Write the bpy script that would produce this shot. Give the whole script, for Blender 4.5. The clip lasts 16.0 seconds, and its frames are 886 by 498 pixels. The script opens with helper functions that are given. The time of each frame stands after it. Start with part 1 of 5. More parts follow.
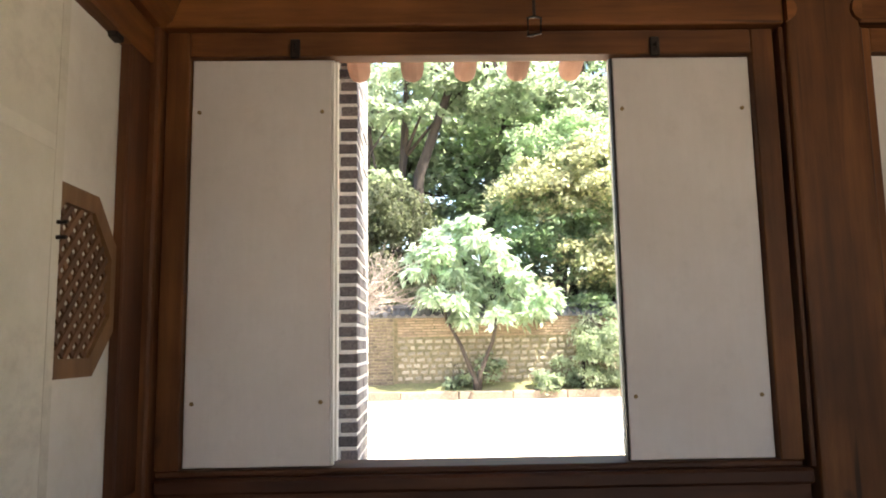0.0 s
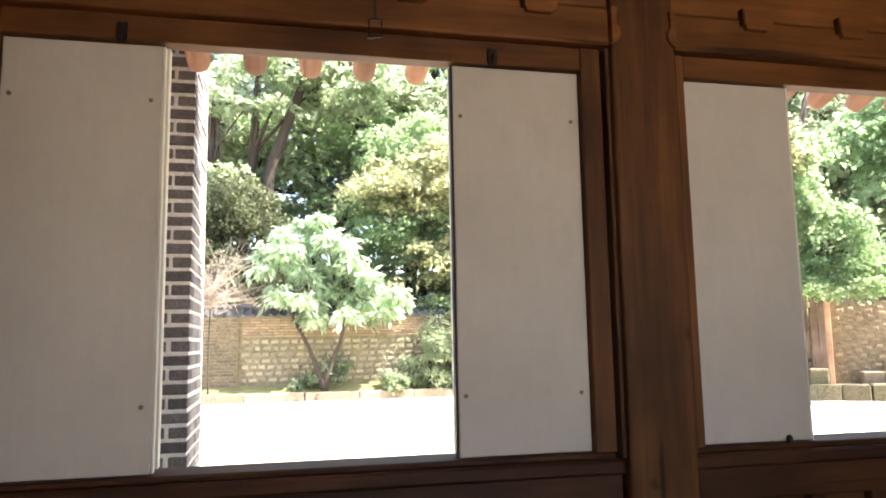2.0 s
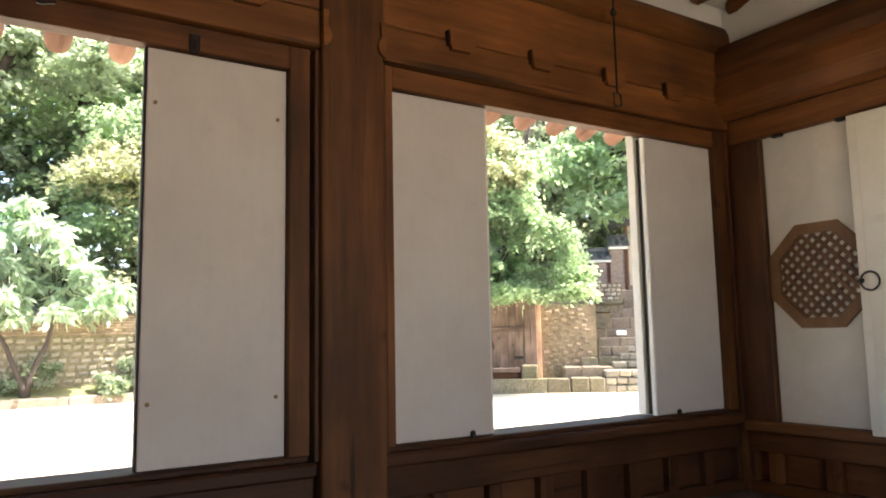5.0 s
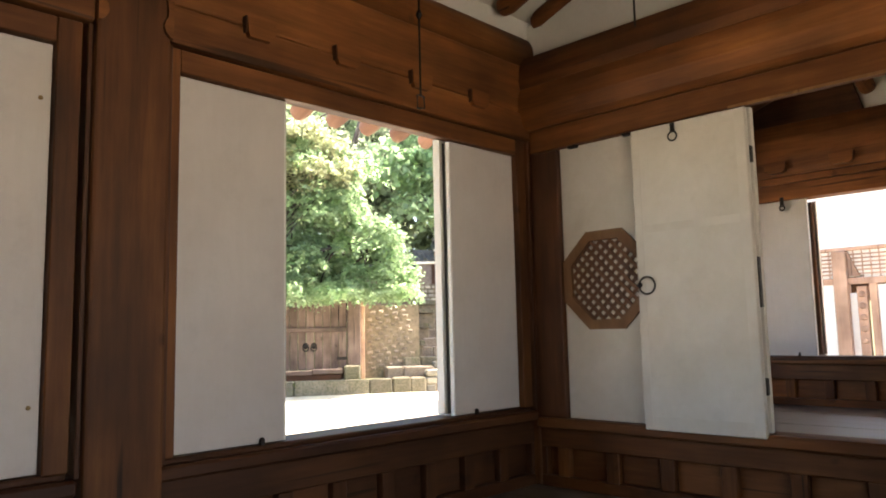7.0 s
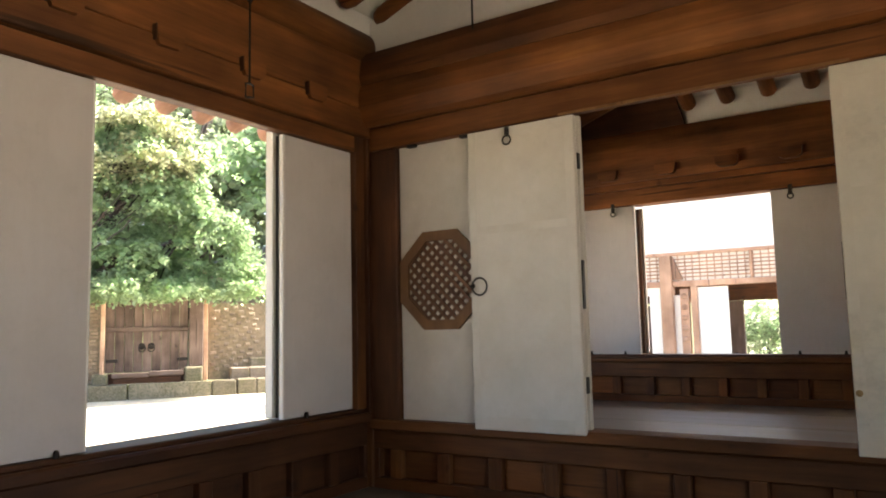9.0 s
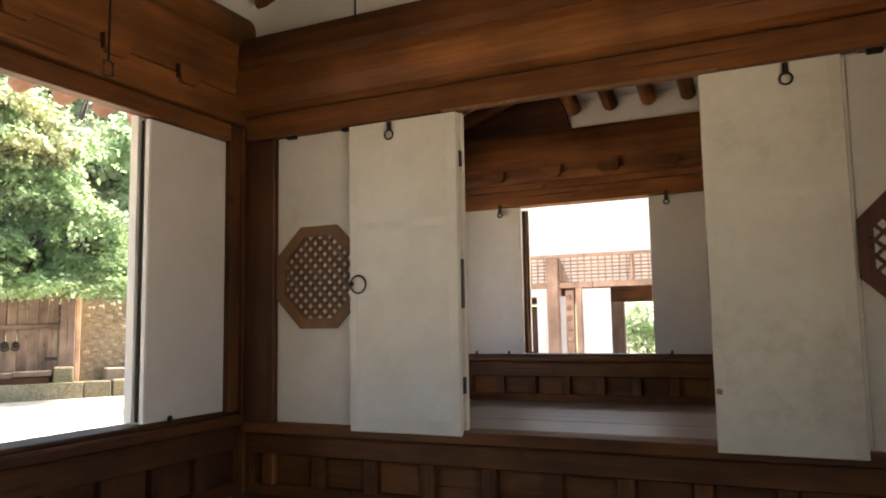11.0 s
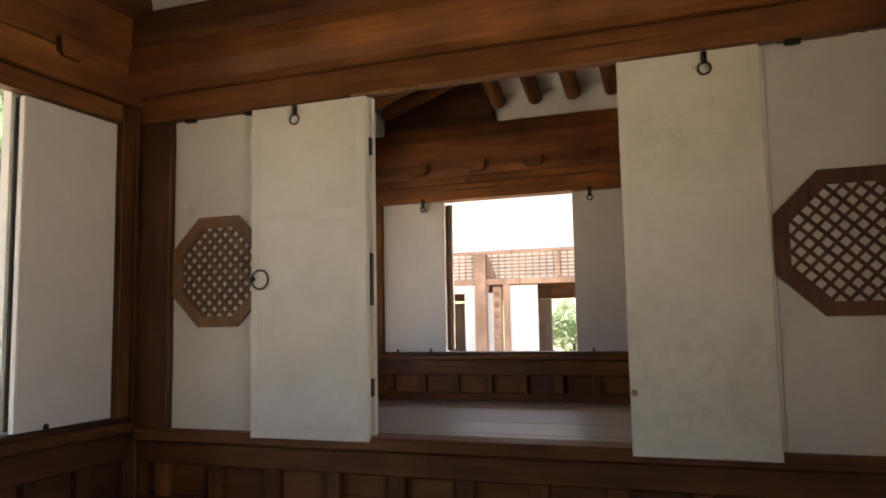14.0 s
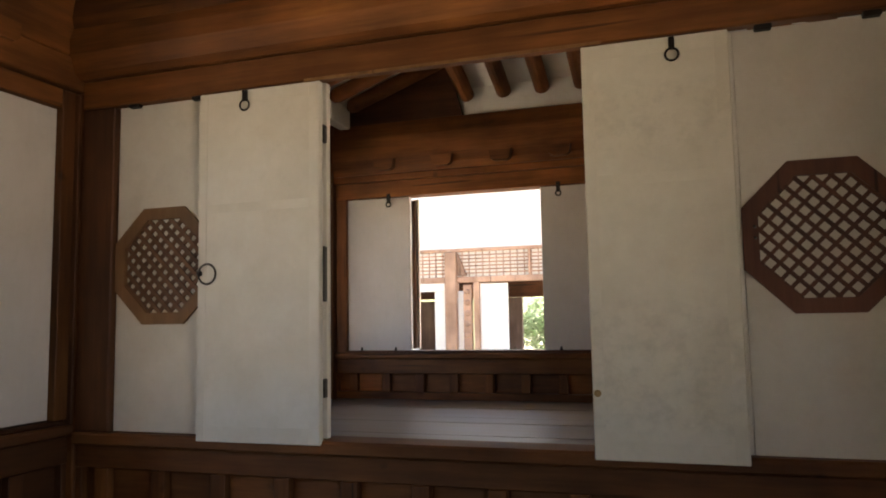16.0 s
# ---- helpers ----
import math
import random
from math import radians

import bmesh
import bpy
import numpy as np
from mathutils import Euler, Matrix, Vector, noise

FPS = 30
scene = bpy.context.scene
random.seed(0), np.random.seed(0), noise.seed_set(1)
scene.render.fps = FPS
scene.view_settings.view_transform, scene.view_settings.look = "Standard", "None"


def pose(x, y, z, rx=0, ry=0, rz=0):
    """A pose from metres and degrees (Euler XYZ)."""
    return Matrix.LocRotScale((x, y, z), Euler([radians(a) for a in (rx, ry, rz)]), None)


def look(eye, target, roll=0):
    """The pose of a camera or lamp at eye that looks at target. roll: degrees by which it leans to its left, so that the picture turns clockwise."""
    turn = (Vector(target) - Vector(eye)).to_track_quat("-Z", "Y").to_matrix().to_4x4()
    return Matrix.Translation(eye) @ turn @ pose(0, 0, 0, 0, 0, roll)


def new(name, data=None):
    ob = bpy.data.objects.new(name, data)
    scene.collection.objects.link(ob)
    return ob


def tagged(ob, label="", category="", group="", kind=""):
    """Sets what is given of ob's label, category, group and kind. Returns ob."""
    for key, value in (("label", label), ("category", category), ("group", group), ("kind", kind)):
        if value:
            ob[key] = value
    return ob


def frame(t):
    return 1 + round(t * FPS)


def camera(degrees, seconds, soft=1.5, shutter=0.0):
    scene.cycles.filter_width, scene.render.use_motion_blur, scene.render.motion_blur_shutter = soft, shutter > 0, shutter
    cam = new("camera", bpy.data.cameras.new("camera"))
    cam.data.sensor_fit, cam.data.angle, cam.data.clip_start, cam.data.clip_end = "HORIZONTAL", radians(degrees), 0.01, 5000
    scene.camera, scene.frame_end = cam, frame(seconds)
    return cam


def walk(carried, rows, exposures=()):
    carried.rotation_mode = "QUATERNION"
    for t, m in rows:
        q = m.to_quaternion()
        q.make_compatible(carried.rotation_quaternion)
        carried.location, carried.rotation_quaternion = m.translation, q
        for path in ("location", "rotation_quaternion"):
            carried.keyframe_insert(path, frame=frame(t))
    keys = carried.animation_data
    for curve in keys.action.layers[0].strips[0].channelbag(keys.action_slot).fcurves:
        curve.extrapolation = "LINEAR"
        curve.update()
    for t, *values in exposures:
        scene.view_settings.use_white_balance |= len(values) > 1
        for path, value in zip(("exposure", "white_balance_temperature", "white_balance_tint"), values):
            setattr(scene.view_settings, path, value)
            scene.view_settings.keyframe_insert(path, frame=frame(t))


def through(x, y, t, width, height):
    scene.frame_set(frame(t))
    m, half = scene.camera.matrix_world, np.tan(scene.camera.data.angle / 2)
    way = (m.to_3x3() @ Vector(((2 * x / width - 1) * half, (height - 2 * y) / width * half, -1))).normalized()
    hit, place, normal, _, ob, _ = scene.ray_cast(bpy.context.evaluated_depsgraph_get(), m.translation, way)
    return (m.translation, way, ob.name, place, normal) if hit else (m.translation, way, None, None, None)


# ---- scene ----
cam = camera(62.2, 16.0, soft=1.9)
PATH = [
    (0, (0.876, -2.672, 0.875), (0.917, -0.689, 1.131), -0.9),
    (0.5, (0.885, -2.671, 0.876), (1.001, -0.69, 1.13), -0.9),
    (1, (0.9, -2.673, 0.875), (1.115, -0.7, 1.129), -1.0),
    (1.5, (0.915, -2.675, 0.878), (1.242, -0.717, 1.129), -1.0),
    (2, (0.932, -2.68, 0.878), (1.37, -0.744, 1.128), -1.0),
    (2.5, (0.953, -2.682, 0.879), (1.502, -0.775, 1.126), -1.1),
    (3, (0.975, -2.682, 0.884), (1.635, -0.81, 1.127), -1.1),
    (5.5, (1.143, -2.716, 0.894), (2.306, -1.106, 1.125), -1.2),
    (6, (1.181, -2.721, 0.896), (2.438, -1.182, 1.124), -1.3),
    (6.5, (1.224, -2.732, 0.895), (2.566, -1.267, 1.123), -1.3),
    (7, (1.265, -2.743, 0.897), (2.687, -1.355, 1.122), -1.3),
    (7.5, (1.304, -2.75, 0.901), (2.801, -1.442, 1.121), -1.3),
    (8, (1.341, -2.757, 0.899), (2.903, -1.528, 1.119), -1.3),
    (8.5, (1.373, -2.768, 0.902), (2.99, -1.612, 1.118), -1.3),
    (9, (1.401, -2.782, 0.904), (3.067, -1.696, 1.117), -1.3),
    (9.5, (1.434, -2.791, 0.901), (3.142, -1.773, 1.113), -1.3),
    (10, (1.466, -2.799, 0.899), (3.212, -1.846, 1.11), -1.2),
    (12.5, (1.621, -2.82, 0.906), (3.472, -2.088, 1.104), -1.1),
    (13, (1.665, -2.823, 0.907), (3.523, -2.11, 1.104), -1.2),
    (13.5, (1.71, -2.827, 0.907), (3.575, -2.133, 1.102), -1.1),
    (14, (1.755, -2.831, 0.907), (3.628, -2.157, 1.1), -1.1),
    (14.5, (1.805, -2.835, 0.905), (3.684, -2.179, 1.097), -1.1),
    (15, (1.851, -2.839, 0.901), (3.736, -2.201, 1.093), -1.1),
    (15.5, (1.89, -2.844, 0.898), (3.781, -2.223, 1.088), -1.1),
    (16, (1.926, -2.848, 0.899), (3.822, -2.24, 1.087), -1.0),
]
walk(cam, [(t, look(eye, target, roll)) for t, eye, target, roll in PATH],
     exposures=[(0, 2.86, 6780, 13), (8.5, 2.82, 6900, 13), (12.5, 2.70, 7100, 14), (16, 2.70, 7100, 14)])

# ---- world, sun, exposure ----
world = bpy.data.worlds.new("world")
scene.world = world
world.use_nodes = True
wn = world.node_tree
sky = wn.nodes.new("ShaderNodeTexSky")
sky.sky_type = 'NISHITA'
sky.sun_disc = False
SUN_FROM = Vector((0.55, -0.38, 1.0)).normalized()
sky.sun_elevation = math.asin(SUN_FROM.z)
sky.sun_rotation = math.atan2(SUN_FROM.x, SUN_FROM.y)
sky.air_density, sky.dust_density = 1.0, 2.5
wn.nodes["Background"].inputs["Strength"].default_value = 0.15
wn.links.new(sky.outputs[0], wn.nodes["Background"].inputs["Color"])
sun_data = bpy.data.lights.new("sun", 'SUN')
sun_data.energy, sun_data.angle, sun_data.color = 4.1, radians(0.53), (1.0, 0.95, 0.87)
sun = new("sun", sun_data)
sun.matrix_world = look(SUN_FROM * 30, (0, 0, 0))


# ---- materials ----
def make(name):
    m = bpy.data.materials.new(name)
    m.use_nodes = True
    return m, m.node_tree.nodes, m.node_tree.links, m.node_tree.nodes["Principled BSDF"]


def ramp(nodes, links, fac, stops):
    r = nodes.new("ShaderNodeValToRGB")
    while len(r.color_ramp.elements) < len(stops):
        r.color_ramp.elements.new(0.5)
    for e, (p, c) in zip(r.color_ramp.elements, stops):
        e.position, e.color = p, (*c, 1)
    links.new(fac, r.inputs[0])
    return r.outputs[0]


def noise_of(nodes, links, scale, stretch=(1, 1, 1), detail=5.0, rand=False, rough=0.55):
    tc = nodes.new("ShaderNodeTexCoord")
    mp = nodes.new("ShaderNodeMapping")
    mp.inputs["Scale"].default_value = stretch
    links.new(tc.outputs["Object"], mp.inputs["Vector"])
    if rand:
        oi = nodes.new("ShaderNodeObjectInfo")
        sc = nodes.new("ShaderNodeMath")
        sc.operation = 'MULTIPLY'
        sc.inputs[1].default_value = 37.0
        links.new(oi.outputs["Random"], sc.inputs[0])
        links.new(sc.outputs[0], mp.inputs["Location"])
    n = nodes.new("ShaderNodeTexNoise")
    n.inputs["Scale"].default_value, n.inputs["Detail"].default_value = scale, detail
    n.inputs["Roughness"].default_value = rough
    links.new(mp.outputs[0], n.inputs["Vector"])
    return n.outputs["Fac"]


def mixed(nodes, links, fac, a, b, mode='MIX'):
    m = nodes.new("ShaderNodeMix")
    m.data_type, m.blend_type = 'RGBA', mode
    for sock, v in ((m.inputs[0], fac), (m.inputs[6], a), (m.inputs[7], b)):
        if isinstance(v, (int, float)):
            sock.default_value = v
        elif isinstance(v, tuple):
            sock.default_value = (*v, 1)
        else:
            links.new(v, sock)
    return m.outputs[2]


def bumped(nodes, links, bsdf, height, strength, distance=0.01):
    b = nodes.new("ShaderNodeBump")
    b.inputs["Strength"].default_value, b.inputs["Distance"].default_value = strength, distance
    links.new(height, b.inputs["Height"])
    links.new(b.outputs[0], bsdf.inputs["Normal"])


def wood(name, axis, dark, mid, light, rough=0.6, scale=1.0, worn=True):
    """Old pine, with the grain along one axis."""
    m, nodes, links, bsdf = make(name)
    st = [9.0 * scale] * 3
    st["xyz".index(axis)] = 0.9 * scale
    grain = noise_of(nodes, links, 1.0, st, 7.0, True, 0.65)
    fine = [60.0] * 3
    fine["xyz".index(axis)] = 2.0
    fibre = noise_of(nodes, links, 1.0, fine, 4.0, True, 0.7)
    big = noise_of(nodes, links, 1.6, (1, 1, 1), 3.0, True)
    col = ramp(nodes, links, grain, ((0.22, dark), (0.5, mid), (0.78, light)))
    col = mixed(nodes, links, 0.16, col, ramp(nodes, links, fibre, ((0.3, dark), (0.7, light))))
    shade = ramp(nodes, links, big, ((0.3, (0.50, 0.46, 0.43)), (0.7, (1.18, 1.14, 1.08))))
    col = mixed(nodes, links, 1.0, col, shade, 'MULTIPLY')
    split = [19.0] * 3
    split["xyz".index(axis)] = 0.55
    crack = noise_of(nodes, links, 1.0, split, 2.0, True, 0.5)
    if worn:
        col = mixed(nodes, links, 1.0, col, ramp(nodes, links, crack, ((0.68, (1.0,) * 3), (0.715, (0.38,) * 3), (0.74, (0.32,) * 3))), 'MULTIPLY')
    knots = noise_of(nodes, links, 5.5, (1, 1, 1), 1.0, True, 0.4)
    if worn:
        col = mixed(nodes, links, 1.0, col, ramp(nodes, links, knots, ((0.74, (1.0,) * 3), (0.80, (0.45,) * 3))), 'MULTIPLY')
    oi = nodes.new("ShaderNodeObjectInfo")
    hsv = nodes.new("ShaderNodeHueSaturation")
    mr = nodes.new("ShaderNodeMapRange")
    mr.inputs[3].default_value, mr.inputs[4].default_value = 0.85, 1.15
    links.new(oi.outputs["Random"], mr.inputs[0])
    links.new(mr.outputs[0], hsv.inputs["Value"])
    links.new(col, hsv.inputs["Color"])
    links.new(hsv.outputs[0], bsdf.inputs["Base Color"])
    bsdf.inputs["Roughness"].default_value, bsdf.inputs["Specular IOR Level"].default_value = rough, 0.28
    bumped(nodes, links, bsdf, grain, 0.35, 0.006)
    return m


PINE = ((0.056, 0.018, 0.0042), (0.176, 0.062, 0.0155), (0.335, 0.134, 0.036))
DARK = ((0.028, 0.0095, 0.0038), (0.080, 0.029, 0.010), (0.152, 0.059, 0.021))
pine_x, pine_y, pine_z = (wood("pine_" + a, a, *PINE) for a in "xyz")
MIDW = tuple(tuple((p + q) / 2 for p, q in zip(u, v)) for u, v in zip(PINE, DARK))
mid_z = wood("mid_pine_z", "z", *MIDW)
mid_x = wood("mid_pine_x", "x", *MIDW)
mid_y = wood("mid_pine_y", "y", *MIDW)
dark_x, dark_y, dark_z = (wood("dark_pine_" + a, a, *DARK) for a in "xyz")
weather_z = wood("weathered_wood", "z", (0.080, 0.055, 0.046), (0.155, 0.110, 0.094), (0.245, 0.182, 0.158), 0.8)
weather_x = wood("weathered_wood_x", "x", (0.080, 0.055, 0.046), (0.155, 0.110, 0.094), (0.245, 0.182, 0.158), 0.8)
rafter_paint = wood("ochre_rafter", "y", (0.33, 0.175, 0.12), (0.41, 0.23, 0.16), (0.47, 0.28, 0.20), 0.75, 1.0, False)
pale_wood = wood("pale_weathered_wood", "z", (0.36, 0.21, 0.14), (0.47, 0.295, 0.205), (0.56, 0.39, 0.285), 0.75)
inner_rafter = wood("brown_rafter", "y", *PINE)
rafter_x = wood("brown_rafter_x", "x", *PINE)
lattice_wood = wood("lattice_wood", "z", (0.12, 0.058, 0.024), (0.215, 0.112, 0.049), (0.30, 0.17, 0.076), 0.6)
lattice_dark = wood("lattice_dark", "z", (0.06, 0.022, 0.013), (0.11, 0.042, 0.024), (0.17, 0.07, 0.04), 0.6)

lattice_mid = wood("lattice_mid", "z", (0.08, 0.036, 0.016), (0.15, 0.072, 0.033), (0.22, 0.11, 0.052), 0.6)

# pine with shade put into its colour, for weakly lit places
SHADED = ((0.022, 0.0070, 0.0026), (0.058, 0.0195, 0.0068), (0.105, 0.038, 0.013))
shaded_x, shaded_z = wood("shaded_pine_x", "x", *SHADED), wood("shaded_pine_z", "z", *SHADED)


def paper(name, base, stain, amount, streak=(1, 1, 1), blots=0.12, grubby=False):
    """Mulberry paper pasted over a leaf: fibres, pasted overlaps and faint stains."""
    m, nodes, links, bsdf = make(name)
    big = noise_of(nodes, links, 2.2, (1, 1, 1), 6.0, True, 0.65)
    fibre = noise_of(nodes, links, 40.0, streak, 5.0, True, 0.7)
    mott = noise_of(nodes, links, 9.0, (1, 1, 1), 8.0, True, 0.75)
    col = mixed(nodes, links, ramp(nodes, links, big, ((0.38, (0, 0, 0)), (0.72, (amount, amount, amount)))), base, stain)
    col = mixed(nodes, links, ramp(nodes, links, fibre, ((0.35, (0.0,) * 3), (0.75, (0.22,) * 3))), col, stain)
    col = mixed(nodes, links, ramp(nodes, links, mott, ((0.54, (0.0,) * 3), (0.70, (blots,) * 3))), col, tuple(c * 0.6 for c in stain))
    if grubby:
        # rubbed, blotted patches where hands and old pasted sheets have marked the leaf
        tc = nodes.new("ShaderNodeTexCoord")
        sep = nodes.new("ShaderNodeSeparateXYZ")
        links.new(tc.outputs["Object"], sep.inputs[0])
        half = nodes.new("ShaderNodeMath")
        half.operation = 'MULTIPLY'
        half.inputs[1].default_value = 0.5
        links.new(sep.outputs[2], half.inputs[0])
        where = ramp(nodes, links, half.outputs[0], ((0.225, (0.0,) * 3), (0.245, (1.0,) * 3), (0.45, (0.9,) * 3), (0.485, (0.12,) * 3), (0.74, (0.0,) * 3), (0.77, (0.8,) * 3), (0.875, (0.7,) * 3), (0.90, (0.0,) * 3)))
        spots = ramp(nodes, links, noise_of(nodes, links, 13.0, (1, 1, 1.3), 7.0, True, 0.7), ((0.46, (0.0,) * 3), (0.68, (0.27,) * 3)))
        col = mixed(nodes, links, mixed(nodes, links, 1.0, where, spots, 'MULTIPLY'), col, tuple(q * 0.45 for q in stain))
    links.new(col, bsdf.inputs["Base Color"])
    bsdf.inputs["Roughness"].default_value = 0.85
    bumped(nodes, links, bsdf, fibre, 0.25, 0.002)
    return m


paper_window = paper("window_paper", (0.62, 0.565, 0.525), (0.50, 0.445, 0.40), 0.6, (1, 1, 0.12))
paper_door = paper("door_paper", (0.68, 0.63, 0.55), (0.52, 0.465, 0.375), 0.6, (1, 0.5, 0.5))
paper_old = paper("old_door_paper", (0.65, 0.60, 0.50), (0.49, 0.44, 0.345), 0.7, (1, 0.5, 0.5), 0.1, True)
plaster = paper("plaster", (0.72, 0.69, 0.63), (0.55, 0.51, 0.45), 0.5)
white_wall = paper("white_wall", (0.82, 0.79, 0.73), (0.68, 0.64, 0.57), 0.4)


def rough_stuff(name, stops, scale, rough=0.9, bump=0.5, rand=True, stretch=(1, 1, 1), dist=0.01, metal=0.0):
    m, nodes, links, bsdf = make(name)
    a = noise_of(nodes, links, scale, stretch, 8.0, rand, 0.65)
    b = noise_of(nodes, links, scale * 7, stretch, 4.0, rand, 0.6)
    col = ramp(nodes, links, a, stops)
    col = mixed(nodes, links, 0.5, col, ramp(nodes, links, b, ((0.3, tuple(c * 0.7 for c in stops[0][1])), (0.7, tuple(min(1, c * 1.2) for c in stops[-1][1])))))
    if rand:
        oi = nodes.new("ShaderNodeObjectInfo")
        geo = nodes.new("ShaderNodeNewGeometry")
        add = nodes.new("ShaderNodeMath")
        add.operation = 'ADD'
        links.new(oi.outputs["Random"], add.inputs[0])
        links.new(geo.outputs["Random Per Island"], add.inputs[1])
        fr = nodes.new("ShaderNodeMath")
        fr.operation = 'FRACT'
        links.new(add.outputs[0], fr.inputs[0])
        mr = nodes.new("ShaderNodeMapRange")
        mr.inputs[3].default_value, mr.inputs[4].default_value = 0.7, 1.25
        links.new(fr.outputs[0], mr.inputs[0])
        hsv = nodes.new("ShaderNodeHueSaturation")
        links.new(mr.outputs[0], hsv.inputs["Value"])
        links.new(col, hsv.inputs["Color"])
        col = hsv.outputs[0]
    links.new(col, bsdf.inputs["Base Color"])
    bsdf.inputs["Roughness"].default_value, bsdf.inputs["Metallic"].default_value = rough, metal
    bumped(nodes, links, bsdf, a, bump, dist)
    return m


iron = rough_stuff("iron", ((0.3, (0.012, 0.010, 0.009)), (0.7, (0.035, 0.026, 0.02))), 30, 0.55, 0.3, metal=0.6, dist=0.002)
brass = rough_stuff("nail_brass", ((0.3, (0.20, 0.13, 0.05)), (0.7, (0.30, 0.20, 0.09))), 40, 0.5, 0.2, metal=0.5, dist=0.001)
grey_brick = rough_stuff("grey_brick", ((0.3, (0.05, 0.044, 0.044)), (0.55, (0.11, 0.096, 0.096)), (0.75, (0.20, 0.178, 0.172))), 14, 0.9, 0.5, dist=0.005)
# paler copy of the grey brick, with sunlight put into its colour
sunlit_brick = rough_stuff("sunlit_brick", ((0.3, (0.10, 0.09, 0.085)), (0.5, (0.20, 0.185, 0.172)), (0.75, (0.34, 0.32, 0.30))), 9, 0.9, 0.5, dist=0.005)
lime_mortar = rough_stuff("lime_mortar", ((0.3, (0.55, 0.53, 0.49)), (0.7, (0.72, 0.70, 0.66))), 10, 0.95, 0.4, False)
tan_brick = rough_stuff("tan_brick", ((0.3, (0.17, 0.115, 0.075)), (0.55, (0.25, 0.18, 0.12)), (0.75, (0.33, 0.25, 0.175))), 6, 0.9, 0.4)
wall_mortar = rough_stuff("wall_mortar", ((0.32, (0.062, 0.072, 0.030)), (0.48, (0.13, 0.112, 0.064)), (0.72, (0.22, 0.172, 0.108))), 1.2, 0.95, 0.5, False, dist=0.03)
field_stone = rough_stuff("field_stone", ((0.3, (0.16, 0.142, 0.095)), (0.55, (0.25, 0.215, 0.158)), (0.75, (0.36, 0.315, 0.25))), 5, 0.9, 0.6, dist=0.02)
# weathered brick, darkened further to paint the shade on the left wall
shaded_weathered_brick = rough_stuff("shaded_weathered_brick", ((0.3, (0.05, 0.042, 0.03)), (0.52, (0.105, 0.08, 0.056)), (0.75, (0.18, 0.138, 0.10))), 2.2, 0.9, 0.4)
pale_stone = rough_stuff("pale_stone", ((0.3, (0.30, 0.24, 0.17)), (0.55, (0.40, 0.335, 0.25)), (0.75, (0.50, 0.43, 0.34))), 5, 0.9, 0.5, dist=0.02)
terrace_mortar = rough_stuff("terrace_mortar", ((0.32, (0.10, 0.088, 0.048)), (0.5, (0.165, 0.125, 0.082)), (0.72, (0.25, 0.19, 0.132))), 1.6, 0.95, 0.5, False, dist=0.03)
dull_plaster = rough_stuff("dull_plaster", ((0.3, (0.15, 0.108, 0.085)), (0.55, (0.20, 0.148, 0.12)), (0.75, (0.25, 0.19, 0.155))), 2, 0.9, 0.4, dist=0.02)
granite = rough_stuff("granite", ((0.3, (0.13, 0.096, 0.066)), (0.55, (0.20, 0.152, 0.108)), (0.75, (0.28, 0.222, 0.164))), 4, 0.9, 0.5, dist=0.02)
moss_stone = rough_stuff("mossy_stone", ((0.3, (0.062, 0.066, 0.027)), (0.5, (0.125, 0.106, 0.066)), (0.75, (0.205, 0.168, 0.12))), 3, 0.95, 0.6, dist=0.02)
roof_tile = rough_stuff("roof_tile", ((0.3, (0.05, 0.05, 0.052)), (0.7, (0.12, 0.12, 0.125))), 6, 0.8, 0.4)
sand = rough_stuff("sand_ground", ((0.3, (0.47, 0.41, 0.295)), (0.5, (0.56, 0.495, 0.365)), (0.7, (0.62, 0.555, 0.42))), 0.8, 0.95, 0.3, False, dist=0.01)
soil = rough_stuff("garden_soil", ((0.3, (0.10, 0.085, 0.045)), (0.5, (0.175, 0.15, 0.075)), (0.68, (0.13, 0.155, 0.045))), 1.3, 0.95, 0.5, False, dist=0.03)
bark = rough_stuff("bark", ((0.3, (0.018, 0.013, 0.010)), (0.7, (0.062, 0.047, 0.035))), 6, 0.95, 0.8, True, (3, 3, 0.6), 0.03)
twig_bark = rough_stuff("dry_twig", ((0.3, (0.17, 0.14, 0.115)), (0.7, (0.30, 0.25, 0.21))), 8, 0.9, 0.3)


def floor_mat():
    m, nodes, links, bsdf = make("floor_boards")
    g = noise_of(nodes, links, 1.0, (14, 1, 1), 6.0, True)
    links.new(ramp(nodes, links, g, ((0.3, (0.085, 0.066, 0.048)), (0.7, (0.19, 0.150, 0.112)))), bsdf.inputs["Base Color"])
    links.new(ramp(nodes, links, g, ((0.3, (0.34,) * 3), (0.7, (0.52,) * 3))), bsdf.inputs["Roughness"])
    return m


floor_wood = floor_mat()


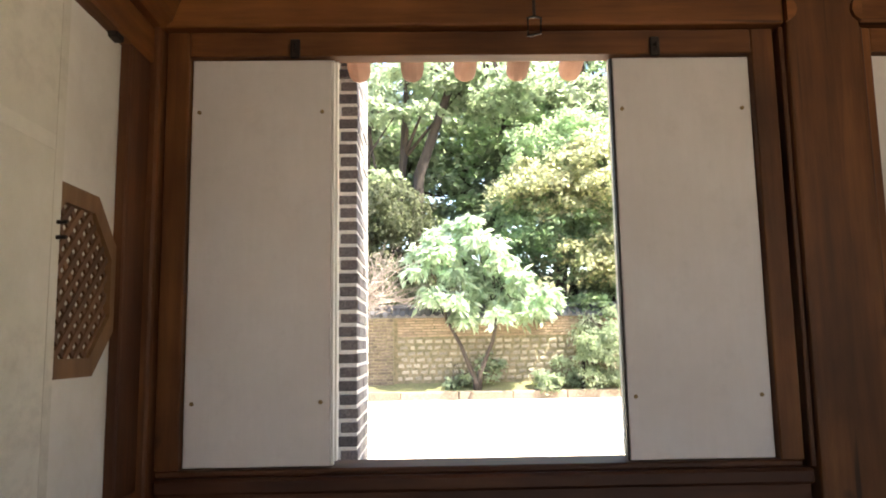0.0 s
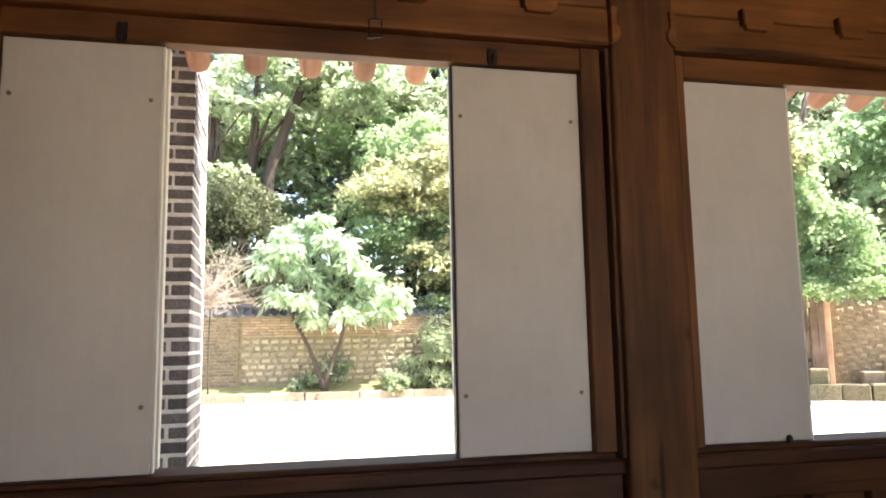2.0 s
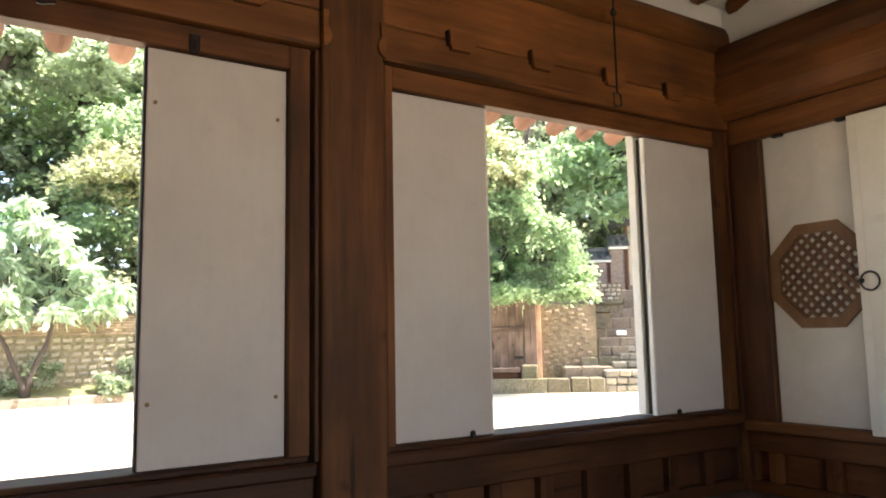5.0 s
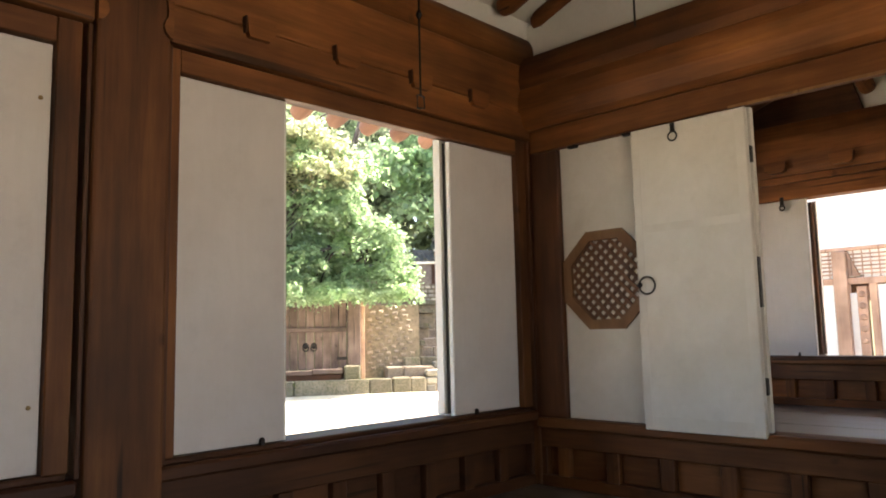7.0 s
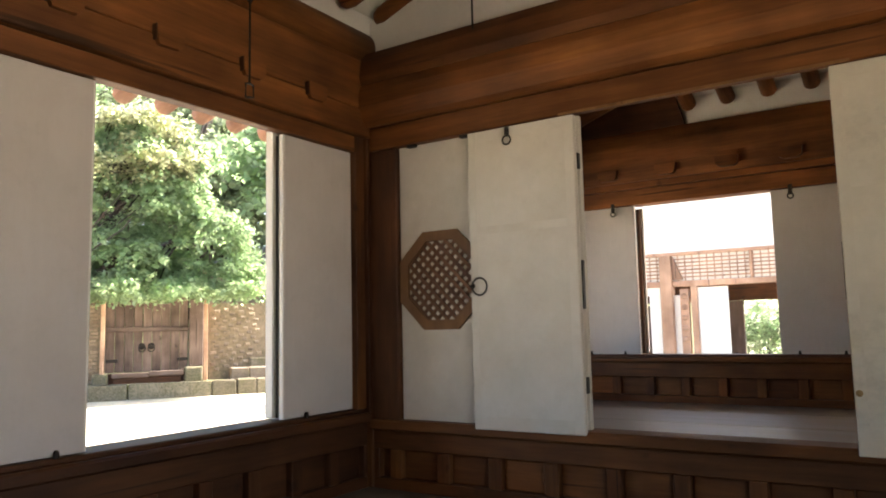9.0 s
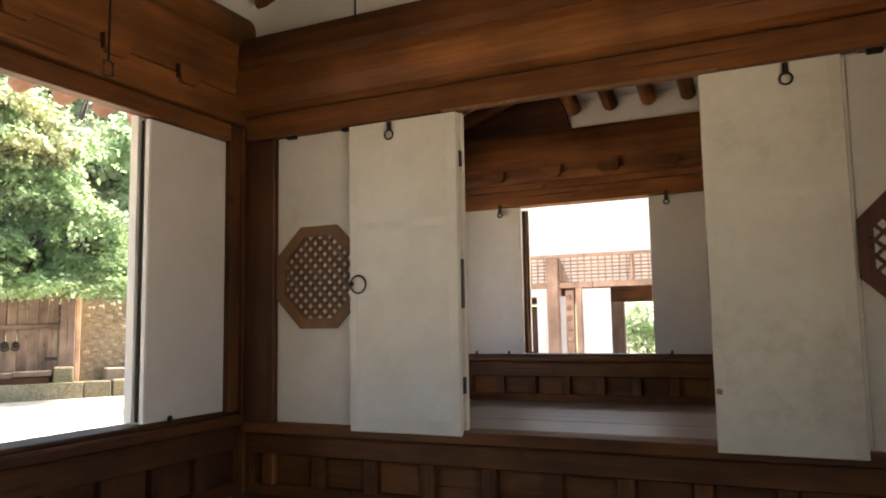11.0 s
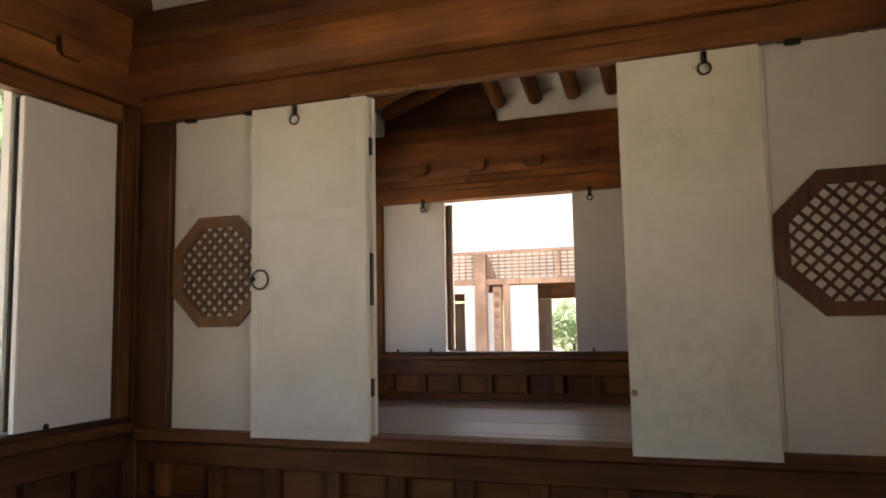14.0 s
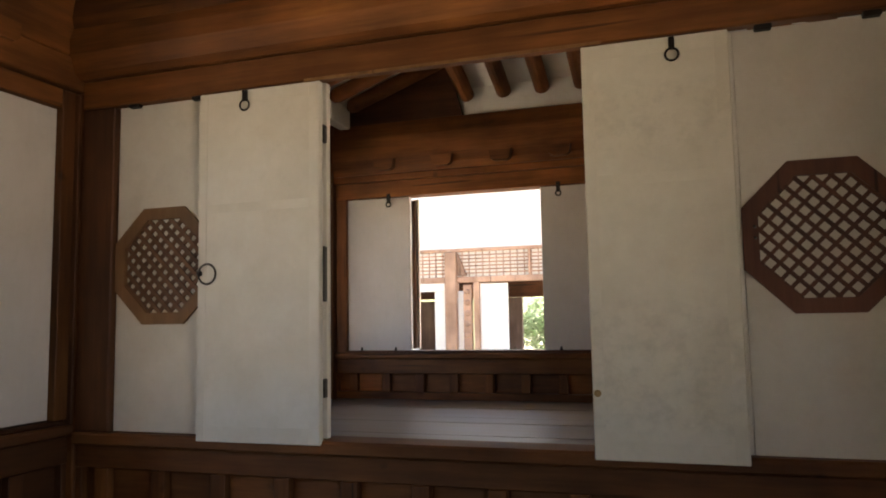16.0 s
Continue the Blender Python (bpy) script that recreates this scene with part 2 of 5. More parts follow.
def leaf_mat(name, a, b, c, through=0.70):
    """Foliage that lets some light through; each leaf has its own tone."""
    m, nodes, links, bsdf = make(name)
    geo = nodes.new("ShaderNodeNewGeometry")
    col = ramp(nodes, links, geo.outputs["Random Per Island"], ((0.0, a), (0.55, b), (1.0, c)))
    drift = noise_of(nodes, links, 0.9, (1, 1, 1.6), 3.0, True)
    hsv = nodes.new("ShaderNodeHueSaturation")
    mr = nodes.new("ShaderNodeMapRange")
    mr.inputs[1].default_value, mr.inputs[2].default_value = 0.32, 0.68
    mr.inputs[3].default_value, mr.inputs[4].default_value = 0.78, 1.25
    links.new(drift, mr.inputs[0])
    links.new(mr.outputs[0], hsv.inputs["Value"])
    links.new(col, hsv.inputs["Color"])
    col = hsv.outputs[0]
    links.new(col, bsdf.inputs["Base Color"])
    bsdf.inputs["Roughness"].default_value, bsdf.inputs["Specular IOR Level"].default_value = 0.7, 0.2
    tr = nodes.new("ShaderNodeBsdfTranslucent")
    bright = mixed(nodes, links, 1.0, col, (1.45, 1.50, 1.22), 'MULTIPLY')
    links.new(bright, tr.inputs["Color"])
    mx = nodes.new("ShaderNodeMixShader")
    mx.inputs[0].default_value = through
    links.new(bsdf.outputs[0], mx.inputs[1])
    links.new(tr.outputs[0], mx.inputs[2])
    links.new(mx.outputs[0], nodes["Material Output"].inputs[0])
    return m


leaf_light = leaf_mat("light_leaf", (0.24, 0.31, 0.235), (0.355, 0.43, 0.35), (0.49, 0.56, 0.48))
leaf_mid = leaf_mat("green_leaf", (0.185, 0.225, 0.160), (0.24, 0.285, 0.208), (0.30, 0.345, 0.26))
leaf_deep = leaf_mat("deep_leaf", (0.125, 0.150, 0.105), (0.170, 0.200, 0.142), (0.22, 0.25, 0.182))
leaf_olive = leaf_mat("olive_leaf", (0.085, 0.098, 0.064), (0.112, 0.126, 0.083), (0.148, 0.158, 0.108))
leaf_pale = leaf_mat("pale_maple_leaf", (0.23, 0.245, 0.155), (0.31, 0.32, 0.215), (0.42, 0.395, 0.29))
leaf_maple = leaf_mat("maple_leaf", (0.185, 0.255, 0.155), (0.24, 0.315, 0.20), (0.30, 0.375, 0.25))


# ---- mesh helpers ----
def box(bm, x0, x1, y0, y1, z0, z1):
    vs = [bm.verts.new(p) for p in ((x0, y0, z0), (x1, y0, z0), (x1, y1, z0), (x0, y1, z0), (x0, y0, z1), (x1, y0, z1), (x1, y1, z1), (x0, y1, z1))]
    for f in ((3, 2, 1, 0), (4, 5, 6, 7), (0, 1, 5, 4), (1, 2, 6, 5), (2, 3, 7, 6), (3, 0, 4, 7)):
        bm.faces.new([vs[i] for i in f])
    return bm


def boxed(x0, x1, y0, y1, z0, z1, bevel=0.004, seg=1):
    bm = box(bmesh.new(), min(x0, x1), max(x0, x1), min(y0, y1), max(y0, y1), min(z0, z1), max(z0, z1))
    if bevel:
        bmesh.ops.bevel(bm, geom=bm.edges[:], offset=bevel, segments=seg, affect='EDGES', profile=0.5)
    return bm


def tube(bm, points, radii, sides=8):
    """A round bar through points, with a radius at each."""
    pts = [Vector(p) for p in points]
    rings = []
    for i, p in enumerate(pts):
        d = (pts[min(i + 1, len(pts) - 1)] - pts[max(i - 1, 0)]).normalized()
        q = d.to_track_quat('Z', 'Y')
        rings.append([bm.verts.new(p + q @ Vector((math.cos(a) * radii[i], math.sin(a) * radii[i], 0))) for a in (2 * math.pi * k / sides for k in range(sides))])
    for r0, r1 in zip(rings, rings[1:]):
        for k in range(sides):
            bm.faces.new((r0[k], r0[(k + 1) % sides], r1[(k + 1) % sides], r1[k]))
    bm.faces.new(list(reversed(rings[0])))
    bm.faces.new(rings[-1])
    return bm


def prism(bm, outline, axis, a, b):
    """A flat outline (pairs) drawn out along an axis from a to b."""
    def at(p, h):
        v = list(p)
        v.insert("xyz".index(axis), h)
        return v
    lo = [bm.verts.new(at(p, a)) for p in outline]
    hi = [bm.verts.new(at(p, b)) for p in outline]
    n = len(outline)
    for k in range(n):
        bm.faces.new((lo[k], lo[(k + 1) % n], hi[(k + 1) % n], hi[k]))
    bm.faces.new(list(reversed(lo)))
    bm.faces.new(hi)
    bmesh.ops.recalc_face_normals(bm, faces=bm.faces[:])
    return bm


def ring(bm, centre, axis, big, small, n=20, m=6):
    c = Vector(centre)
    u, v = {"x": (Vector((0, 1, 0)), Vector((0, 0, 1))), "y": (Vector((1, 0, 0)), Vector((0, 0, 1))), "z": (Vector((1, 0, 0)), Vector((0, 1, 0)))}[axis]
    w = u.cross(v)
    grid = []
    for i in range(n):
        a = 2 * math.pi * i / n
        r = u * math.cos(a) + v * math.sin(a)
        grid.append([bm.verts.new(c + r * (big + small * math.cos(b)) + w * small * math.sin(b)) for b in (2 * math.pi * j / m for j in range(m))])
    for i in range(n):
        for j in range(m):
            bm.faces.new((grid[i][j], grid[(i + 1) % n][j], grid[(i + 1) % n][(j + 1) % m], grid[i][(j + 1) % m]))
    return bm


def part(name, bm, material, parent=None, label="", smooth=False):
    me = bpy.data.meshes.new(name)
    bm.to_mesh(me)
    bm.free()
    me.materials.append(material)
    if smooth:
        me.polygons.foreach_set("use_smooth", [True] * len(me.polygons))
    ob = new(name, me)
    if parent:
        ob.parent = parent
    if label:
        tagged(ob, label)
    return ob


def shared(name, mesh, parent, at, turn=0.0):
    ob = new(name, mesh)
    ob.parent = parent
    ob.location, ob.rotation_euler = at, (0, 0, turn)
    return ob


def thing(name, label, category, kind="", group=""):
    return tagged(new(name), label, category, group, kind)


# ---- the setting: ground, floors ----
HALL_W, HALL_E, HALL_S = -0.16, 4.82, -3.90     # room faces
ROOM_E = 7.98                                    # next room's far wall
GROUND = -0.60

# the gate terrace lies askew to the hall: its kerb passes KERB_AT, facing back along GATE_IN
KERB_AT, GATE_TURN = Vector((11.35, 11.37)), radians(-35)
GATE_IN = Vector((-math.sin(GATE_TURN), math.cos(GATE_TURN)))


# one sheet of ground: flat court and a hill behind the garden walls
def ground_height(x, y):
    d = max(y - 18.2, (Vector((x, y)) - KERB_AT).dot(GATE_IN) - 3.2)
    if d <= 0:
        return GROUND
    return GROUND + min(0.3, d) + min(6.0, 0.22 * d) + 0.35 * math.sin(x * 0.5) * min(1, d / 6)


def askew(ob):
    """Turn a thing built square at the gate (x along it, y inward) into its place on the slanting terrace."""
    ob.matrix_world = Matrix.Translation((KERB_AT.x, KERB_AT.y, 0)) @ Matrix.Rotation(GATE_TURN, 4, 'Z')
    return ob


gx = sorted(set([-900, -300, -120, -60, -40] + [i * 1.0 for i in range(-30, 46)] + [60, 120, 300, 900]))
gy = sorted(set([-900, -200, -60, -20, -5, 4, 8, 11, 12, 13, 14, 15, 16, 16.98, 17.0] + [17.5 + i * 1.0 for i in range(0, 33)] + [60, 100, 200, 900]))
bm = bmesh.new()
grid = [[bm.verts.new((x, y, ground_height(x, y))) for x in gx] for y in gy]
for j in range(len(gy) - 1):
    for i in range(len(gx) - 1):
        f = bm.faces.new((grid[j][i], grid[j][i + 1], grid[j + 1][i + 1], grid[j + 1][i]))
        f.material_index = 1 if gy[j] > 16.99 or (Vector((gx[i], gy[j])) - KERB_AT).dot(GATE_IN) > 2.0 else 0
ground = part("ground", bm, sand)
ground.data.materials.append(soil)
tagged(ground, "pale sandy courtyard rising into a mossy wooded slope", "ground", kind="structure")

base = part("foundation", boxed(-3.2, 10.9, -5.2, 1.0, GROUND, -0.10, 0.02), granite)
tagged(base, "granite foundation platform under the wooden hall", "foundation", kind="structure")


def plank_floor(name, label, x0, x1, y0, y1, z, n):
    top = thing(name, label, "floor", "structure")
    part("subfloor", boxed(x0, x1, y0, y1, z - 0.09, z - 0.035, 0), dark_x, top)
    w = (x1 - x0) / n
    me = bpy.data.meshes.new("plank")
    b = boxed(-w / 2 + 0.0008, w / 2 - 0.0008, -(y1 - y0) / 2, (y1 - y0) / 2, -0.035, 0, 0.003)
    b.to_mesh(me)
    b.free()
    me.materials.append(floor_wood)
    for i in range(n):
        shared("plank", me, top, (x0 + w * (i + 0.5), (y0 + y1) / 2, z + random.uniform(-0.001, 0.001)))
    return top

plank_floor("floor_hall", "dark worn wooden plank floor of the hall", HALL_W - 0.1, HALL_E + 0.08, HALL_S, 0.0, 0.0, 26)
plank_floor("floor_room", "polished grey-brown plank floor catching window light", HALL_E + 0.09, ROOM_E, -3.9, 0.3, 0.205, 12)


# ---- window walls: low panelled dado, frame, papered leaves ----
def dado(parent, along, c0, c1, face, z0, z_panel, z_rail, z_top, pitch, out, lie, tall, first=None):
    """A low panelled wall from c0 to c1 along x or y; out: +1 or -1, the way its face looks."""
    def slab(name, a, b, d0, d1, za, zb, mat, bev=0.004):
        d0, d1 = face + out * d0, face + out * d1
        bm = boxed(a, b, d0, d1, za, zb, bev) if along == "x" else boxed(d0, d1, a, b, za, zb, bev)
        part(name, bm, mat, parent)
    slab("bottom_rail", c0, c1, -0.07, 0.02, z0, z0 + 0.062, lie)
    slab("middle_rail", c0, c1, -0.07, 0.02, z_panel, z_rail, lie)
    slab("sill_rail", c0, c1, -0.11, 0.055, z_rail + 0.002, z_top, lie, 0.01)
    slab("backing", c0, c1, -0.075, -0.05, z0, z_rail, lie, 0)
    n = max(1, round((c1 - c0) / pitch))
    mids = [c0 + i * (c1 - c0) / n for i in range(n + 1)] if first is None else [first - pitch * k for k in range(-3, 20) if c0 - 0.03 < first - pitch * k < c1 + 0.03][::-1]
    mids = sorted(set([c0] * (mids[0] > c0 + 0.12) + mids + [c1] * (mids[-1] < c1 - 0.12)))
    for c in mids:
        slab("stile", max(c0, c - 0.038), min(c1, c + 0.038), -0.049, 0.018, z0 + 0.063, z_panel - 0.001, tall)
    for a, b in zip(mids, mids[1:]):
        slab("dado_panel", a + 0.039, b - 0.039, -0.045, -0.018, z0 + 0.063, z_panel - 0.001, lie, 0.006)


def nail(parent, p, axis="y", r=0.008):
    d = Vector((0, -1, 0)) if axis == "y" else Vector((-1, 0, 0))
    c = Vector(p)
    part("nail", tube(bmesh.new(), (c, c + d * 0.004, c + d * 0.007), (r, r, r * 0.5), 8), brass, parent)


def window(name, label, x0, x1, lx, rx, flip):
    """A wide opening in the garden wall, with two papered leaves at its sides and two more folded outside."""
    w = thing(name, label, "window", "structure")
    zb, zt = 0.45, 1.95
    part("jamb", boxed(x0 - 0.085, x0 - 0.001, -0.035, 0.12, zb, zt + 0.095), mid_z, w)
    part("jamb", boxed(x1 + 0.001, x1 + 0.085, -0.035, 0.12, zb, zt + 0.095), mid_z, w)
    part("head", boxed(x0, x1, -0.032, 0.036, zt + 0.001, zt + 0.095), mid_x, w)
    part("outer_head", boxed(x0, x1, 0.037, 0.12, zt + 0.03, zt + 0.095), pine_x, w)
    part("sill", boxed(x0 - 0.086, x1 + 0.086, -0.02, 0.17, zb - 0.025, zb - 0.001, 0.006), dark_x, w)
    for a, b in ((x0 + 0.002, lx), (rx, x1 - 0.002)):
        leaf = part("window_leaf", boxed(a, b, 0.0, 0.034, zb + 0.004, zt - 0.003, 0.003), paper_window, w)
        for nx in (a + 0.028, b - 0.035) if not flip else ():
            for nz in (0.676, 1.745):
                nail(leaf, (nx, 0.0, nz))
        part("leaf_edge", boxed(b + 0.001 if a < lx else a - 0.010, b + 0.010 if a < lx else a - 0.001, 0.002, 0.032, zb + 0.004, zt - 0.003, 0.002), white_wall if a < lx or flip else iron, leaf)
    # leaves folded back outside; a black strip paints the shade in the gap between
    for a, b, s in ((x0, lx + 0.004, 1), (rx - (0.022 if flip else -0.006), x1, -1)):
        leaf = part("folded_leaf", boxed(a, b, 0.058, 0.09, zb + 0.012, zt + 0.02, 0.003), white_wall if flip else paper_window, w)
        e = b if s > 0 else a
        part("leaf_edge", boxed(e + s * 0.001, e + s * (0.012 if flip or s > 0 else 0.004), 0.054, 0.105, zb + 0.012, zt + 0.02, 0.002), white_wall, leaf)
        part("gap_strip", boxed(e - s * 0.010, e - s * 0.004, 0.036, 0.046, zb + 0.012, zt - 0.01, 0), iron, leaf, "black strip for the shaded gap between leaves")
    for hx in (x0 + 0.39, x1 - 0.37) if not flip else ():
        hk = part("latch", boxed(hx - 0.018, hx + 0.018, -0.046, -0.033, zt - 0.012, zt + 0.062, 0.004), iron, w, "black iron latch plate")
        part("latch_pin", tube(bmesh.new(), ((hx, -0.046, zt + 0.03), (hx, -0.07, zt + 0.03), (hx, -0.072, zt - 0.005)), (0.006, 0.006, 0.004), 6), iron, hk)
    for hx in (lx - 0.12, rx + 0.14) if flip else ():
        part("sill_pin", tube(bmesh.new(), ((hx, -0.02, zb), (hx, -0.02, zb + 0.022), (hx, -0.02, zb + 0.03)), (0.012, 0.012, 0.006), 8), iron, w)
    return w

window("window_1", "wide window with white papered leaves folded to its sides", 0.0, 2.11, 0.522, 1.588, False)
window("window_2", "wide window with white papered leaves beside the corner post", 2.57, 4.69, 3.076, 4.15, True)

north = thing("wall_north", "low panelled pine dado under the garden windows", "wall", "structure")
# first bay's dado painted darker for the weak light below the sill
dado(north, "x", -0.08, 2.22, 0.0, 0.0, 0.24, 0.368, 0.425, 0.29, -1, shaded_x, shaded_z)
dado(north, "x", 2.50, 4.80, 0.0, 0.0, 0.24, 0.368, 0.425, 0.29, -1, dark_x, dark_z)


def post(label, x0, x1, y0, y1, z0, z1, mat=None):
    p = part("wooden_post", boxed(x0, x1, y0, y1, z0, z1, 0.014, 2), mat or mid_z)
    return tagged(p, label, "post", "posts of the hall", "structure")

post("square pine post between two windows", 2.225, 2.505, -0.085, 0.17, 0.0, 2.52)
post("square pine corner post beside the papered wall", -0.30, -0.09, -0.085, 0.17, 0.0, 2.52)
post("square pine corner post under the tie beam", 4.79, 5.02, -0.06, 0.22, 0.0, 2.05)
# slim stiles where post meets frame
for a in (2.205, 2.506, 4.765):
    tagged(part("post_strip", boxed(a, a + 0.018, -0.06, 0.1, 0.43, 2.04, 0.003), dark_z), "narrow dark wooden strip beside a post", "trim", kind="structure")


def lintel(x0, x1, xs):
    """The deep beam over a window bay with its small trapezoid blocks and the round purlin above."""
    t = thing("lintel_beam", "deep pine lintel beam with small wooden blocks", "beam", "structure", "lintel beams")
    part("lower_board", boxed(x0, x1, -0.075, 0.14, 2.047, 2.205, 0.012, 2), pine_x, t)
    part("upper_board", boxed(x0, x1, -0.068, 0.14, 2.209, 2.51, 0.012, 2), pine_x, t)
    for xe, s in ((x0, -1), (x1, 1)):
        part("beam_tip", prism(bmesh.new(), ((xe, 2.05), (xe + s * 0.012, 2.052), (xe + s * 0.029, 2.067), (xe + s * 0.038, 2.09), (xe + s * 0.034, 2.113), (xe + s * 0.023, 2.13), (xe + s * 0.021, 2.155), (xe + s * 0.026, 2.20), (xe, 2.20)), "y", -0.101, -0.0755), pine_x, t)
    for x in xs:
        bl = part("block", prism(bmesh.new(), ((x, 2.155), (x + 0.10, 2.155), (x + 0.125, 2.175), (x + 0.13, 2.245), (x - 0.012, 2.245), (x - 0.008, 2.175)), "y", -0.100, -0.069), pine_x, t)
        # dark sliver paints the shadow on the block's left end
        part("end_grain", boxed(x - 0.019, x - 0.0125, -0.098, -0.069, 2.172, 2.244, 0.001), shaded_z, bl, "dark sliver for the shaded end of the block")
    return t

lintel(-0.09, 2.224, (0.35, 0.85, 1.36, 1.87))
lintel(2.506, 4.80, (2.84, 3.31, 3.795, 4.25))
tagged(part("purlin", tube(bmesh.new(), ((-0.5, 0.03, 2.605), (2.3, 0.03, 2.605), (5.2, 0.03, 2.605)), (0.125,) * 3, 20), pine_x, smooth=True), "round pine purlin over the garden wall", "purlin", kind="structure")


# ---- side walls with papered folding leaves and octagonal lattice windows ----
def octagon(r, cut=0.414):
    k = r * cut
    return ((-k, -r), (k, -r), (r, -k), (r, k), (k, r), (-k, r), (-r, k), (-r, -k))


def lattice_window(parent, x, yc, zc, r, out, mat):
    """An octagonal frame with a diagonal lattice, let into a leaf whose face is at x; out: the way it looks."""
    bm = bmesh.new()
    inner = r * 0.80
    f, b = x + out * 0.012, x - out * 0.03
    rings = [[bm.verts.new((d, yc + p[0], zc + p[1])) for p in octagon(q)] for d, q in ((f, r), (f, inner), (b, inner), (b, r))]
    for k in range(4):
        for i in range(8):
            bm.faces.new((rings[k][i], rings[k][(i + 1) % 8], rings[(k + 1) % 4][(i + 1) % 8], rings[(k + 1) % 4][i]))
    bmesh.ops.recalc_face_normals(bm, faces=bm.faces[:])
    frame_ob = part("lattice_frame", bm, mat, parent, "octagonal wooden frame")
    part("lattice_paper", prism(bmesh.new(), [(yc + p[0], zc + p[1]) for p in octagon(inner * 1.02)], "x", x - out * 0.016, x - out * 0.0105), paper_door, frame_ob, "white paper behind the lattice")
    bars = lattice_mid if mat == lattice_wood else lattice_dark
    step, half = inner * 2 / 9.9, 0.0095 if mat == lattice_wood else 0.0072
    for s in (1, -1):
        d = Vector((0, 1, s)).normalized()
        n = Vector((0, -s, 1)).normalized()
        k = -7
        while k <= 7:
            # clip the bar to the octagon
            lo, hi = -9.0, 9.0
            base_pt = n * (k * step * 0.98)
            for i in range(8):
                a = math.radians(45 * i)
                m = Vector((0, math.cos(a), math.sin(a)))
                den, dist = d.dot(m), inner - base_pt.dot(m)
                if abs(den) < 1e-6:
                    if dist < 0:
                        lo, hi = 1, 0
                elif den > 0:
                    hi = min(hi, dist / den)
                else:
                    lo = max(lo, dist / den)
            if hi - lo > 0.03:
                b2 = bmesh.new()
                c = Vector((x, yc, zc))
                dep = 0.0 if s > 0 else -0.003
                p0, p1 = c + base_pt + d * (lo - 0.003), c + base_pt + d * (hi + 0.003)
                vs = []
                for q in (p0, p1):
                    for o in (half, -half):
                        for h in (out * dep, -out * 0.010):
                            vs.append(b2.verts.new(q + n * o + Vector((h, 0, 0))))
                for fc in ((0, 1, 3, 2), (4, 6, 7, 5), (0, 4, 5, 1), (2, 3, 7, 6), (0, 2, 6, 4), (1, 5, 7, 3)):
                    b2.faces.new([vs[i] for i in fc])
                bmesh.ops.recalc_face_normals(b2, faces=b2.faces[:])
                part("lattice_bar", b2, bars, frame_ob)
            k += 1


def leaf_with_hole(x, y0, y1, z0, z1, yc, zc, r, out):
    """A papered leaf with an octagonal opening through it."""
    bm = bmesh.new()
    d0, d1 = x, x - out * 0.034
    for d in (d0, d1):
        octa = [bm.verts.new((d, yc + p[0], zc + p[1])) for p in octagon(r)]
        c = [bm.verts.new((d, yy, zz)) for yy, zz in ((y0, z0), (y1, z0), (y1, z1), (y0, z1))]
        for f in ((c[0], c[1], octa[1], octa[0]), (c[1], octa[2], octa[1]), (c[1], c[2], octa[3], octa[2]), (c[2], octa[4], octa[3]), (c[2], c[3], octa[5], octa[4]), (c[3], octa[6], octa[5]), (c[3], c[0], octa[7], octa[6]), (c[0], octa[0], octa[7])):
            bm.faces.new(f)
    for ya, za, yb, zb in ((y0, z0, y1, z0), (y1, z0, y1, z1), (y1, z1, y0, z1), (y0, z1, y0, z0)):
        bm.faces.new([bm.verts.new(p) for p in ((d0, ya, za), (d0, yb, zb), (d1, yb, zb), (d1, ya, za))])
    bmesh.ops.remove_doubles(bm, verts=bm.verts[:], dist=1e-5)
    bmesh.ops.recalc_face_normals(bm, faces=bm.faces[:])
    return bm


def pull_ring(parent, x, y, z, out, r):
    p = part("pull_ring", ring(bmesh.new(), (x + out * 0.012, y, z), "x", r, 0.005, 24, 6), iron, parent, "black iron ring pull")
    part("ring_plate", tube(bmesh.new(), ((x, y + r, z + 0.004), (x + out * 0.008, y + r, z + 0.004), (x + out * 0.02, y + r * 0.95, z + 0.004)), (0.014, 0.014, 0.006), 8), iron, p)


def hasp(parent, x, y, z, out):
    p = part("hasp", boxed(x, x + out * 0.008, y - 0.011, y + 0.011, z, z + 0.05, 0.003), iron, parent, "black iron hasp with a ring")
    part("hasp_ring", ring(bmesh.new(), (x + out * 0.012, y, z - 0.02), "x", 0.024, 0.0045, 20, 6), iron, p)
    part("hasp_pin", tube(bmesh.new(), ((x, y, z + 0.045), (x + out * 0.02, y, z + 0.04), (x + out * 0.02, y, z + 0.0)), (0.008, 0.008, 0.006), 6), iron, p)


